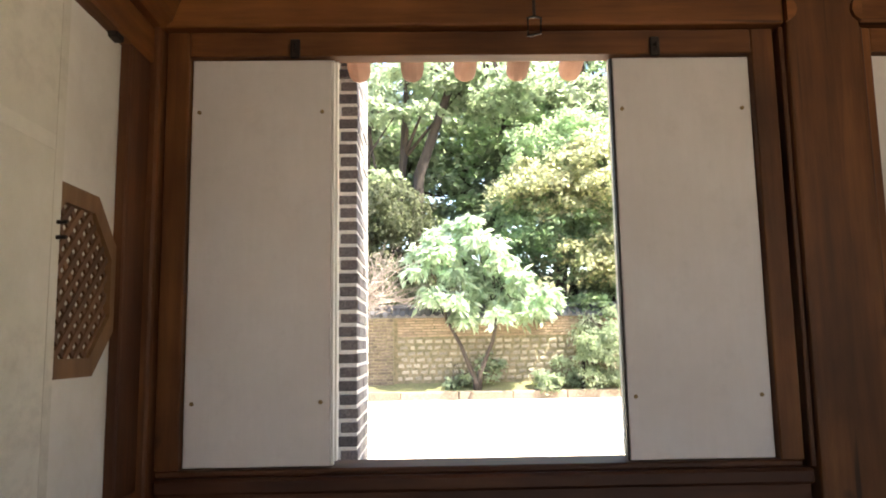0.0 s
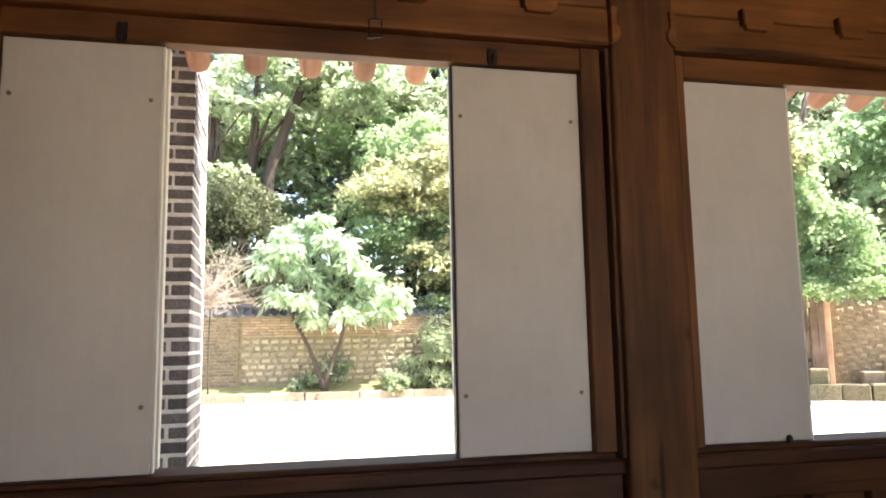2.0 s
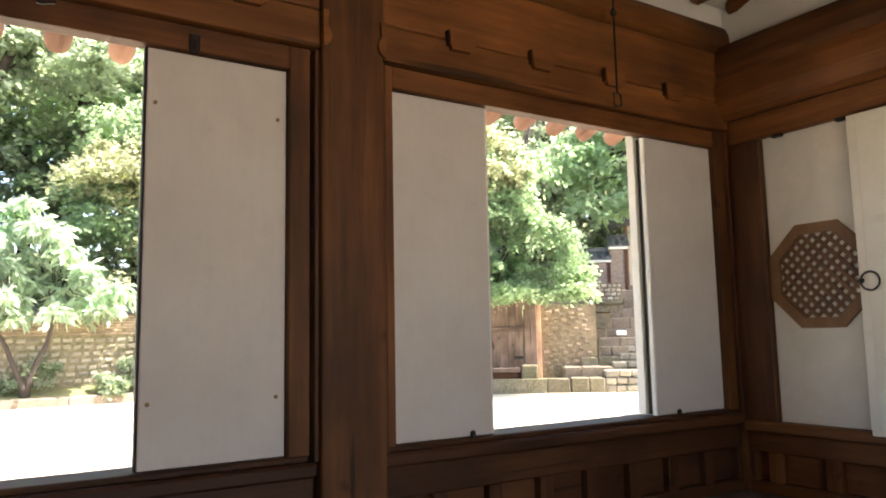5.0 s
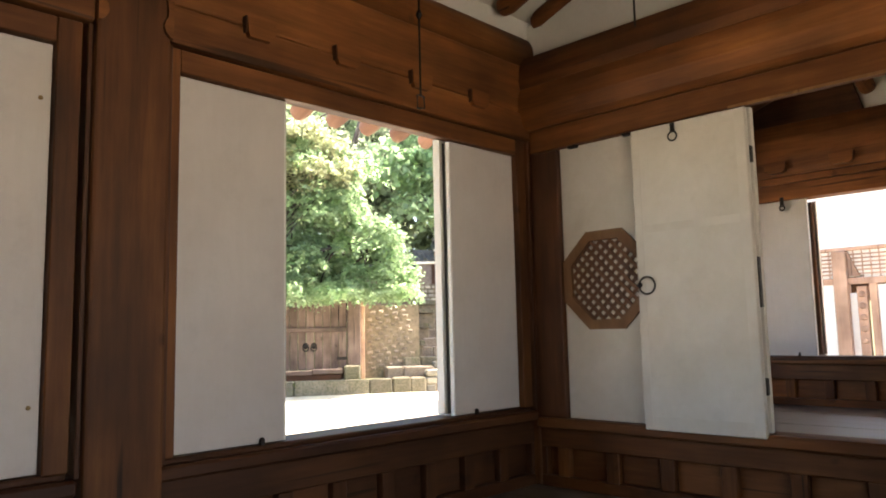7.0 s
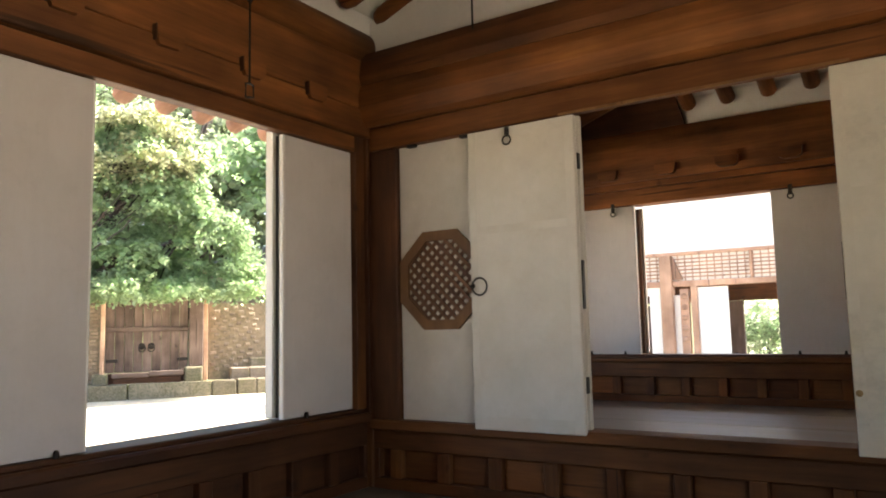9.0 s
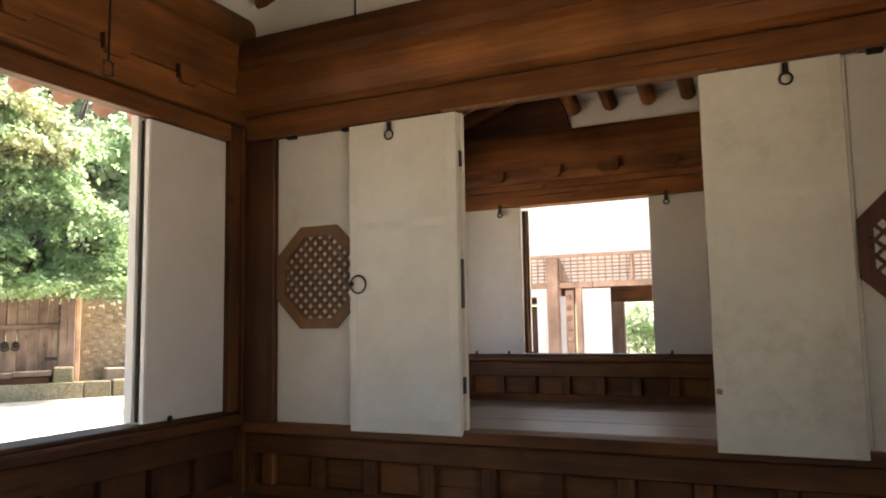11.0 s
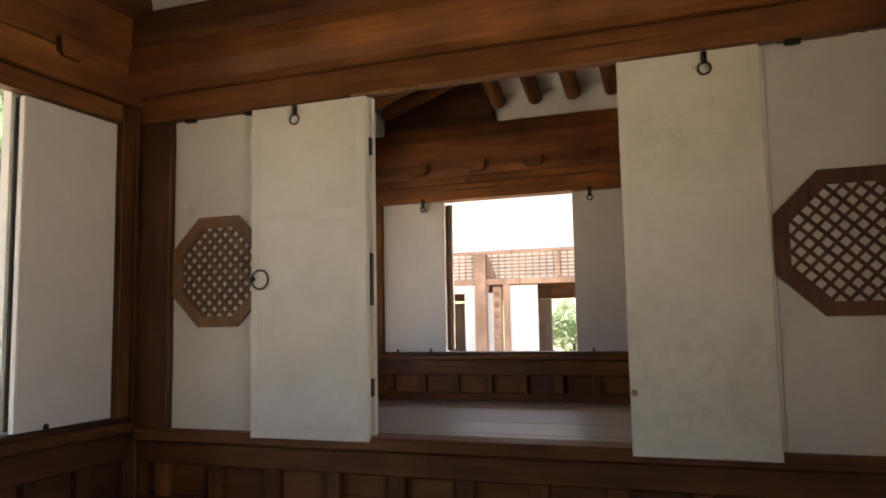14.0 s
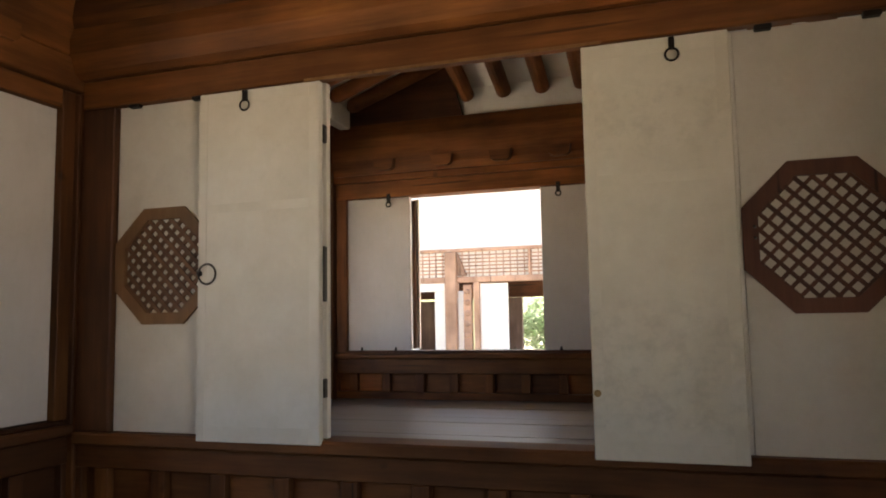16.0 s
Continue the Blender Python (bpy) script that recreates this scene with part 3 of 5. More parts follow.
def side_leaves(name, label, x, out, groups, oz, paper_fold, oct_mat):
    """Doors of a side wall: an octagon leaf, a plain leaf and a third folded back over it, for each side."""
    d = thing(name, label, "door", "structure")
    for y_post, sgn, top, bot, ring_side, om, pf, lap in groups:
        a, b, c = y_post, y_post - sgn * 0.565, y_post - sgn * 1.125
        yc = y_post - sgn * (0.275 if lap > 0 else 0.292)
        lf = part("lattice_leaf", leaf_with_hole(x, min(a, b), max(a, b), bot, top, yc, oz, 0.262, out), paper_door, d, "papered leaf with an octagonal lattice")
        lattice_window(lf, x, yc, oz, 0.276, out, om)
        part("plain_leaf", boxed(x, x - out * 0.034, b - sgn * 0.002, c, bot, top, 0.003), paper_door, d)
        xf = x + out * 0.07
        fl = part("folded_leaf", boxed(xf, xf - out * 0.034, b + sgn * lap, c + sgn * 0.001, bot - 0.02, top - 0.01, 0.004), pf, d, "papered leaf folded back")
        ya, yb = sorted((b + sgn * lap, c + sgn * 0.001))
        za, zb = bot - 0.02, top - 0.01
        for p in ((ya + 0.004, ya + 0.05, za + 0.004, zb - 0.004), (yb - 0.045, yb - 0.004, za + 0.004, zb - 0.004), (ya + 0.052, yb - 0.047, za + 0.004, za + 0.07), (ya + 0.052, yb - 0.047, zb - 0.06, zb - 0.004), (ya + 0.052, yb - 0.047, 1.39, 1.43)):
            part("paper_strip", boxed(xf + out * 0.0015, xf + out * 0.0002, p[0], p[1], p[2], p[3], 0), pf, fl)
        hasp(fl, xf + out * 0.001, (b + sgn * lap) * (0.60 if lap > 0 else 0.63) + c * (0.40 if lap > 0 else 0.37), top - 0.065, out)
        pull_ring(fl, xf, b + sgn * (lap - 0.058), 1.115 + ring_side, out, 0.045) if ring_side > -1 else nail(fl, (xf, c + sgn * 0.02, 0.61), "x", 0.014)
        for py in (0.10, 0.46):
            part("pivot", boxed(x + out * 0.03, x - out * 0.01, y_post - sgn * py - 0.03, y_post - sgn * py + 0.03, top - 0.012, top + 0.012, 0.004), iron, d, "black iron pivot")
        if ring_side < -1:
            for pz in (1.165, 1.205):
                part("pin", tube(bmesh.new(), ((xf, b + sgn * 0.035, pz), (xf + out * 0.03, b + sgn * 0.03, pz)), (0.006, 0.005), 6), iron, fl)
        for hz in (0.61, 1.10, 1.72):
            h = 0.12 if abs(hz - 1.10) < 0.01 else 0.04
            part("hinge", boxed(x + out * 0.004, xf - out * 0.036, c - sgn * 0.004, c + sgn * 0.016, hz - h, hz + h, 0.003), iron, d, "black iron hinge")
    return d

side_leaves("door_1", "white papered folding doors with octagonal lattices, half open", HALL_E, -1,
            ((-0.262, 1, 1.958, 0.395, 0.0, lattice_wood, paper_door, 0.055), (-3.645, -1, 1.955, 0.385, -2, lattice_dark, paper_old, -0.020)), 1.17, None, None)
side_leaves("door_2", "white papered folding doors with octagonal lattices, beside the corner post", HALL_W, 1,
            ((-0.235, 1, 1.90, 0.36, -2, lattice_wood, paper_old, 0.055), (-3.645, -1, 1.90, 0.36, -2, lattice_dark, paper_old, 0.055)), 1.07, None, None)

east = thing("wall_east", "panelled pine dado and threshold between hall and next room", "wall", "structure")
# lighter pine here stands for the window light falling on this dado
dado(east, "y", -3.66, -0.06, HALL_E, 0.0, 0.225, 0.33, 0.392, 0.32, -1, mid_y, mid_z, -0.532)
west = thing("wall_west", "panelled pine dado below the papered doors", "wall", "structure")
dado(west, "y", -3.66, -0.09, HALL_W, 0.0, 0.215, 0.31, 0.358, 0.32, 1, dark_y, dark_z)
for xa, sgn in ((HALL_E, 1), (HALL_W, -1)):
    tagged(part("door_post", boxed(xa - sgn * 0.035, xa + sgn * 0.11, -0.258, -0.062, 0.392, 1.958, 0.006), dark_z), "dark pine door post beside the papered leaves", "post", "posts of the hall", "structure")
    tagged(part("door_post", boxed(xa - sgn * 0.035, xa + sgn * 0.11, -3.89, -3.648, 0.0, 1.958, 0.006), dark_z), "dark pine door post beside the papered leaves", "post", "posts of the hall", "structure")


def tie_beam(x, out, label, zb):
    """The great beam across the hall, round-shouldered, with a door head under it."""
    t = thing("tie_beam", label, "beam", "structure", "tie beams")
    for name, outline in (("beam_body", ((0.07, 0.14), (0.105, 0.165), (0.135, 0.25), (0.138, 0.33), (0.118, 0.384), (-0.14, 0.384), (-0.14, 0.14))),
                          ("upper_timber", ((0.112, 0.389), (0.126, 0.44), (0.112, 0.53), (0.08, 0.59), (-0.14, 0.60), (-0.14, 0.389)))):
        part(name, prism(bmesh.new(), [(x + out * a, zb + b) for a, b in outline], "y", -4.0, 0.14), pine_y if name == "beam_body" else mid_y, t)
    part("door_head", boxed(x + out * 0.045, x - out * 0.012, -3.9, -0.07, zb + 0.002, zb + 0.138, 0.006), pine_y, t)
    part("head_bead", boxed(x + out * 0.052, x + out * 0.047, -2.6, -1.3, zb - 0.004, zb + 0.010, 0.001), lattice_wood, t)
    return t

tie_beam(HALL_E, -1, "massive reddish pine tie beam over papered doors", 1.96)
tie_beam(HALL_W, 1, "massive reddish pine tie beam over papered doors", 1.905)
for xa, sgn in ((HALL_E, 1), (HALL_W, -1)):
    tagged(part("gable_infill", prism(bmesh.new(), ((-4.0, 2.5), (0.1, 2.5), (0.1, 2.72), (-1.95, 3.55), (-4.0, 2.8)), "x", xa + sgn * 0.0, xa + sgn * 0.06), plaster), "grey-white plaster infill above the tie beam", "wall", kind="structure")

# ---- south side, out of view: an added open window, where a lamp stands in for sky light ----
south = thing("wall_south", "pine-framed white plaster wall behind", "wall", "structure")
for x0, x1, z0, z1 in ((-0.3, 1.55, 0.0, 3.0), (3.40, 5.0, 0.0, 3.0), (1.551, 3.399, 0.0, 0.44), (1.551, 3.399, 2.0, 3.0)):
    part("wall_panel", boxed(x0, x1, HALL_S - 0.1, HALL_S, z0, z1, 0), plaster, south)
for x in (-0.05, 1.37, 3.42, 4.7):
    part("wall_stud", boxed(x, x + 0.16, HALL_S - 0.02, HALL_S + 0.04, 0.0, 2.5, 0.006), pine_z, south)
tagged(part("south_purlin", tube(bmesh.new(), ((-0.5, -3.92, 2.56), (5.2, -3.92, 2.56)), (0.12, 0.12), 16), pine_x, smooth=True), "round pine purlin", "purlin", kind="structure")
# fill lamp added in that opening to brighten the papered leaves
la = bpy.data.lights.new("south_fill", 'AREA')
la.shape, la.size, la.size_y, la.energy, la.color = 'RECTANGLE', 1.82, 1.5, 0.85, (1.0, 0.93, 0.84)
la.spread = radians(115)
lo = new("south_fill", la)
lo.matrix_world = look((2.475, HALL_S - 0.06, 1.22), (2.9, 0, 1.1))

# ---- roof: plaster ceiling, rafters, eaves ----
def roof_z(y):
    return 2.86 - 0.375 * y if y > -1.95 else 2.86 + 0.375 * 1.95 - 0.375 * (-1.95 - y)

ceiling = part("ceiling", prism(bmesh.new(), ((-5.3, roof_z(-5.3) - 0.02), (-1.95, roof_z(-1.95) - 0.04), (0.0, roof_z(0.0) - 0.03), (1.16, roof_z(1.16) + 0.045), (1.16, roof_z(1.16) + 0.14), (-1.95, roof_z(-1.95) + 0.16), (-5.3, roof_z(-5.3) + 0.12)), "x", -2.2, 9.45), plaster)
tagged(ceiling, "white plaster between the rafters", "ceiling", kind="structure")
roof = thing("roof", "grey clay tile roof over the hall", "roof", "structure")
part("tile_bed", prism(bmesh.new(), ((-5.4, roof_z(-5.4) + 0.14), (-1.95, roof_z(-1.95) + 0.18), (1.30, roof_z(1.16) + 0.16), (1.30, roof_z(1.16) + 0.30), (-1.95, roof_z(-1.95) + 0.6), (-5.4, roof_z(-5.4) + 0.3)), "x", -2.4, 9.55), roof_tile, roof)
part("eave_board", boxed(-2.3, 8.95, 1.165, 1.26, roof_z(1.16) + 0.035, roof_z(1.16) + 0.10, 0.004), rafter_paint, roof)
for i in range(-7, 29):
    x = 0.51 + 0.292 * i
    r = part("rafter", tube(bmesh.new(), ((x, 1.282, roof_z(1.22) - 0.034), (x, 1.270, roof_z(1.22) - 0.032), (x, 1.23, roof_z(1.2) - 0.024), (x, 0.05, roof_z(0.05) - 0.045)), (0.042, 0.058, 0.064, 0.068), 16), rafter_paint, smooth=False)
    tagged(r, "round ochre-painted rafter end under the eaves", "rafter", "eave rafters", "structure")
for i in range(-9, 15):
    x = 4.85 - 0.33 * i
    if HALL_W < x < ROOM_E:
        r = part("inner_rafter", tube(bmesh.new(), ((x, -0.085, roof_z(-0.085) - 0.088), (x, -0.10, roof_z(-0.10) - 0.095), (x, -0.14, roof_z(-0.14) - 0.10), (x, -1.94, roof_z(-1.94) - 0.10)), (0.034, 0.054, 0.066, 0.07), 14), inner_rafter, smooth=True)
        tagged(r, "round brown pine rafter against white plaster", "rafter", "inner rafters", "structure")
        r = part("south_rafter", tube(bmesh.new(), ((x, -1.96, roof_z(-1.96) - 0.035), (x, -4.9, roof_z(-4.9) - 0.035)), (0.07, 0.062), 10), inner_rafter)
        tagged(r, "round brown pine rafter against white plaster", "rafter", "inner rafters", "structure")
tagged(part("rafter_fill", boxed(-0.4, 8.0, -0.05, 0.05, 2.63, 2.82, 0.006), plaster), "white plaster filling between rafters above the purlin", "wall", kind="structure")


# ---- lifting hooks on rods ----
def lift_hook(x, y, z, hooked=True):
    t = thing("lifting_hook", "black iron rod with a square hook, hanging from the ceiling", "hook", group="lifting hooks")
    top = roof_z(y) - 0.02
    part("rod", tube(bmesh.new(), ((x, y, z + 0.062), (x, y, top)), (0.005, 0.005), 6), iron, t)
    part("swivel", tube(bmesh.new(), ((x, y, z + 0.44), (x, y, z + 0.46), (x, y, z + 0.48)), (0.009, 0.016, 0.009), 8), iron, t)
    if hooked:
        part("buckle", tube(bmesh.new(), ((x - 0.022, y, z), (x + 0.02, y - 0.004, z + 0.006), (x + 0.022, y, z + 0.062), (x, y, z + 0.068), (x - 0.022, y, z + 0.062), (x - 0.022, y, z), (x - 0.005, y, z)), (0.005,) * 7, 6), iron, t)
    return t

lift_hook(1.24, -0.35, 1.885)
lift_hook(3.59, -0.35, 1.935)
lift_hook(4.45, -1.0, 2.32, False)

# ---- next room ----
far = thing("wall_far", "panelled pine dado under the far window", "wall", "structure")
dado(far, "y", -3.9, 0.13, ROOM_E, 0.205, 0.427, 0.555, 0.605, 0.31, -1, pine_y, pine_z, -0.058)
w3 = thing("window_3", "window with white papered leaves, open to the far court", "window", "structure")
part("jamb", boxed(ROOM_E - 0.035, ROOM_E + 0.12, 0.002, 0.10, 0.61, 2.08), pine_z, w3)
part("jamb", boxed(ROOM_E - 0.035, ROOM_E + 0.12, -2.48, -2.382, 0.61, 2.08), pine_z, w3)
part("head", boxed(ROOM_E - 0.04, ROOM_E + 0.12, -3.9, 0.10, 1.985, 2.125), pine_y, w3)
part("sill", boxed(ROOM_E - 0.02, ROOM_E + 0.17, -2.48, 0.1, 0.600, 0.624, 0.004), dark_y, w3)
for a, b in ((-0.604, -0.002), (-2.38, -1.772)):
    lf = part("window_leaf", boxed(ROOM_E, ROOM_E + 0.034, a, b, 0.627, 1.982, 0.003), paper_window, w3)
    for ny in (a + 0.14, b - 0.14):
        part("sill_pin", tube(bmesh.new(), ((ROOM_E - 0.02, ny, 0.625), (ROOM_E - 0.02, ny, 0.655)), (0.013, 0.008), 8), iron, lf)
part("leaf_edge", boxed(ROOM_E + 0.04, ROOM_E + 0.075, -0.632, -0.603, 0.64, 1.95, 0.002), dark_z, w3)
part("leaf_edge", boxed(ROOM_E + 0.08, ROOM_E + 0.11, -0.655, -0.603, 0.64, 1.96, 0.002), white_wall, w3)
for hy in (-0.42, -1.93):
    hk = part("latch", boxed(ROOM_E - 0.055, ROOM_E - 0.041, hy - 0.016, hy + 0.016, 1.925, 2.01, 0.003), iron, w3, "black iron latch")
    part("latch_ring", ring(bmesh.new(), (ROOM_E - 0.05, hy, 1.915), "x", 0.022, 0.006, 14, 6), iron, hk)
bt = thing("lintel_beam", "deep pine lintel beam with small wooden blocks", "beam", "structure", "lintel beams")
part("lower_board", boxed(ROOM_E - 0.07, ROOM_E + 0.12, -3.9, 0.11, 2.128, 2.190, 0.01, 2), pine_y, bt)
part("upper_board", prism(bmesh.new(), ((ROOM_E - 0.055, 2.194), (ROOM_E - 0.085, 2.25), (ROOM_E - 0.095, 2.36), (ROOM_E - 0.09, 2.52), (ROOM_E - 0.05, 2.655), (ROOM_E + 0.12, 2.655), (ROOM_E + 0.12, 2.194)), "y", -3.9, 0.11), pine_y, bt)
for yb in (-0.41, -0.945, -1.465, -1.96, -2.46):
    part("block", prism(bmesh.new(), ((yb - 0.055, 2.215), (yb + 0.055, 2.215), (yb + 0.085, 2.235), (yb + 0.095, 2.305), (yb - 0.095, 2.305), (yb - 0.085, 2.235)), "x", ROOM_E - 0.140, ROOM_E - 0.075), pine_y, bt)
tagged(part("gable_board", prism(bmesh.new(), ((-1.12, 2.657), (0.3, 2.657), (0.3, 3.3), (-0.95, 3.3)), "x", ROOM_E - 0.05, ROOM_E + 0.0), dark_y), "dark reddish wooden board wall under the roof", "wall", kind="structure")
tagged(part("far_infill", boxed(ROOM_E - 0.02, ROOM_E + 0.06, -3.9, -1.125, 2.657, 3.6, 0.004), plaster), "white plaster above the far lintel", "wall", kind="structure")
for i in range(8):
    y = -1.16 - 0.33 * i
    tagged(part("side_rafter", tube(bmesh.new(), ((ROOM_E - 0.03, y, 2.83), (ROOM_E - 0.5, y, 2.99), (ROOM_E - 1.6, y, 3.36)), (0.066, 0.068, 0.07), 14), rafter_x), "round brown pine rafter against white plaster", "rafter", "side rafters", "structure")
tagged(part("side_ceiling", prism(bmesh.new(), ((ROOM_E + 0.1, 2.86), (ROOM_E - 1.6, 3.42), (ROOM_E - 1.6, 3.47), (ROOM_E + 0.1, 2.92)), "y", -3.9, -1.1), plaster), "white plaster between rafters of the next room", "ceiling", kind="structure")
# eave out of view, added to block sun from the next room's floor
tagged(part("east_eave", prism(bmesh.new(), ((ROOM_E + 0.13, 2.80), (ROOM_E + 1.75, 2.36), (ROOM_E + 1.75, 2.50), (ROOM_E + 0.13, 2.98)), "y", -5.0, 1.0), plaster), "unseen white plastered eave keeping sun out of the next room", "eave", kind="structure")
post("square pine corner post of the next room", ROOM_E - 0.09, ROOM_E + 0.15, 0.105, 0.34, 0.0, 2.7)
nw = thing("wall_north_room", "pine panelled wall of the next room with an open window", "wall", "structure")
for a, b, z0, z1 in ((5.03, 5.5, 0.2, 2.7), (7.5, 7.88, 0.2, 2.7), (5.503, 7.497, 0.2, 0.62), (5.503, 7.497, 2.0, 2.7)):
    part("board", boxed(a, b, 0.27, 0.32, z0, z1, 0.006), pine_z, nw)
tagged(part("gable_wall", boxed(ROOM_E + 0.065, ROOM_E + 0.12, -4.0, 0.4, 2.66, 4.2, 0), plaster), "plaster gable wall of the next room", "wall", kind="structure")
tagged(part("wall_south_room", boxed(4.95, 8.1, -4.0, -3.905, 0.0, 3.0, 0), plaster), "white plaster wall of the next room", "wall", kind="structure")
# outer west side
tagged(part("wall_west_outer", boxed(-0.9, -0.8, -4.0, 0.2, 0.0, 3.0, 0), plaster), "white plaster wall closing the west side", "wall", kind="structure")

# ---- pavilion across the court ----
PX = 14.0
pav = thing("pavilion", "pavilion with ochre posts, lattice transom and white walls", "pavilion")
part("base", boxed(PX - 0.5, PX + 5.5, -9, 7.3, GROUND, -0.1, 0.02), granite, pav)
part("upper_wall", boxed(PX + 0.02, PX + 0.10, -9, 7.3, 2.09, 3.5, 0), white_wall, pav)
part("transom_rail", boxed(PX - 0.04, PX + 0.06, -9, 7.3, 2.03, 2.085, 0.006), pale_wood, pav)
part("lower_rail", boxed(PX - 0.05, PX + 0.06, -9, 7.3, 1.50, 1.60, 0.006), pale_wood, pav)
part("transom_paper", boxed(PX + 0.011, PX + 0.02, -9, 7.3, 1.601, 2.029, 0), white_wall, pav)
lat = thing("transom_lattice", "fine ochre lattice transom with white paper", "lattice")
for i in range(29):
    y = 2.0 - i * 0.12
    part("lattice_bar", boxed(PX - 0.012, PX + 0.01, y - 0.007, y + 0.007, 1.601, 2.029, 0), pale_wood, lat)
for k in range(6):
    z = 1.661 + k * 0.061
    part("lattice_bar", boxed(PX - 0.02, PX - 0.013, -1.6, 2.1, z - 0.012, z + 0.012, 0), pale_wood, lat)
part("lattice_post", boxed(PX - 0.05, PX + 0.02, -0.51, -0.47, 1.6, 2.03, 0.004), pale_wood, lat)
part("wooden_post", boxed(PX - 0.12, PX + 0.10, 0.77, 0.97, -0.1, 2.028, 0.012), pale_wood, pav)
part("brace", prism(bmesh.new(), ((0.76, 1.62), (0.60, 1.62), (0.76, 2.02)), "x", PX - 0.05, PX + 0.02), pale_wood, pav)
part("door_jamb", boxed(PX - 0.05, PX + 0.06, 0.38, 0.48, -0.1, 1.5, 0.006), pale_wood, pav)
part("carved_stile", boxed(PX - 0.05, PX + 0.06, 0.52, 0.66, -0.1, 1.46, 0.006), pale_wood, pav)
for k in range(5):
    part("carved_boss", tube(bmesh.new(), ((PX - 0.05, 0.59, 0.62 + 0.18 * k), (PX - 0.075, 0.59, 0.62 + 0.18 * k)), (0.055, 0.035), 8), pale_wood, pav)
part("door_leaf", boxed(PX + 0.0, PX + 0.05, -0.10, 0.378, -0.1, 1.48, 0.004), white_wall, pav)
part("side_leaf", boxed(PX + 0.0, PX + 0.05, 0.67, 1.19, -0.1, 1.36, 0.004), white_wall, pav)
part("side_leaf", boxed(PX + 0.0, PX + 0.05, 1.50, 3.2, -0.1, 1.36, 0.004), white_wall, pav)
part("side_head", boxed(PX - 0.03, PX + 0.06, 0.98, 3.2, 1.36, 1.50, 0.004), white_wall, pav)
part("inner_lintel", boxed(PX + 1.2, PX + 1.35, -4, 3.5, 1.265, 1.60, 0.004), dark_y, pav)
part("inner_wall", boxed(PX + 1.2, PX + 1.3, -0.09, 0.50, -0.1, 1.26, 0.004), weather_z, pav)
part("inner_wall", boxed(PX + 1.2, PX + 1.3, 0.9, 3.0, -0.1, 1.22, 0.004), weather_z, pav)
part("back_roof", boxed(PX - 0.6, PX + 5.5, -9, 7.3, 3.5, 3.7, 0), roof_tile, pav)


# ---- garden: kerbs, walls, gate, stairs ----
def wobble_box(bm, x0, x1, y0, y1, z0, z1, j):
    c = [(x0, y0, z0), (x1, y0, z0), (x1, y1, z0), (x0, y1, z0), (x0, y0, z1), (x1, y0, z1), (x1, y1, z1), (x0, y1, z1)]
    vs = [bm.verts.new([q + random.uniform(-j, j) for q in p]) for p in c]
    for f in ((3, 2, 1, 0), (4, 5, 6, 7), (0, 1, 5, 4), (1, 2, 6, 5), (2, 3, 7, 6), (3, 0, 4, 7)):
        bm.faces.new([vs[i] for i in f])


def kerb(name, label, x0, x1, y, z, mat, along="x", long=1.5):
    k = thing(name, label, "kerb", "structure")
    c = x0
    while c < x1:
        n = min(x1, c + random.uniform(0.7, 1.3) * long)
        bm = bmesh.new()
        if along == "x":
            wobble_box(bm, c, n - 0.015, y, y + 0.28, GROUND - 0.1, z, 0.012)
        else:
            wobble_box(bm, y, y + 0.28, c, n - 0.015, GROUND - 0.1, z, 0.012)
        bmesh.ops.bevel(bm, geom=bm.edges[:], offset=0.02, segments=1, affect='EDGES')
        part("kerb_stone", bm, mat, k)
        c = n
    return k

kerb("kerb_back", "low pale granite kerb along the garden bed", -14, 7.4, 17.0, -0.38, granite)
kb = thing("garden_bed", "mossy soil bed between kerb and garden wall", "garden bed", "structure")
part("bed_soil", prism(bmesh.new(), ((17.27, GROUND), (17.27, -0.40), (17.6, -0.33), (18.0, -0.20), (18.0, GROUND)), "x", -14.0, 7.4), soil, kb)
kg = kerb("kerb_gate", "mossy granite kerb before the wooden gate", -5.2, 2.0, 1.40, -0.24, moss_stone, long=2.0)
part("terrace_bed", boxed(-5.2, 2.0, 1.6, 2.7, GROUND, -0.27, 0.01), soil, kg, "bare soil terrace")
askew(kg)


def coping(parent, x0, x1, y, z, half=0.32):
    """A little tiled roof along a wall."""
    part("coping_bed", prism(bmesh.new(), ((y - half, z), (y + half, z), (y + half, z + 0.05), (y, z + 0.26), (y - half, z + 0.05)), "x", x0, x1), roof_tile, parent, "grey clay tile coping")
    bm = bmesh.new()
    c = x0 + 0.1
    while c < x1:
        tube(bm, ((c, y - half - 0.04, z + 0.06), (c, y, z + 0.29)), (0.055, 0.06), 7)
        tube(bm, ((c, y + half + 0.04, z + 0.06), (c, y, z + 0.29)), (0.055, 0.06), 7)
        c += 0.24
    tagged(part("tile_rows", bm, roof_tile, parent, "rows of round grey tiles"), kind="stuff")
    part("ridge", tube(bmesh.new(), ((x0, y, z + 0.30), (x1, y, z + 0.30)), (0.09, 0.09), 8), roof_tile, parent)


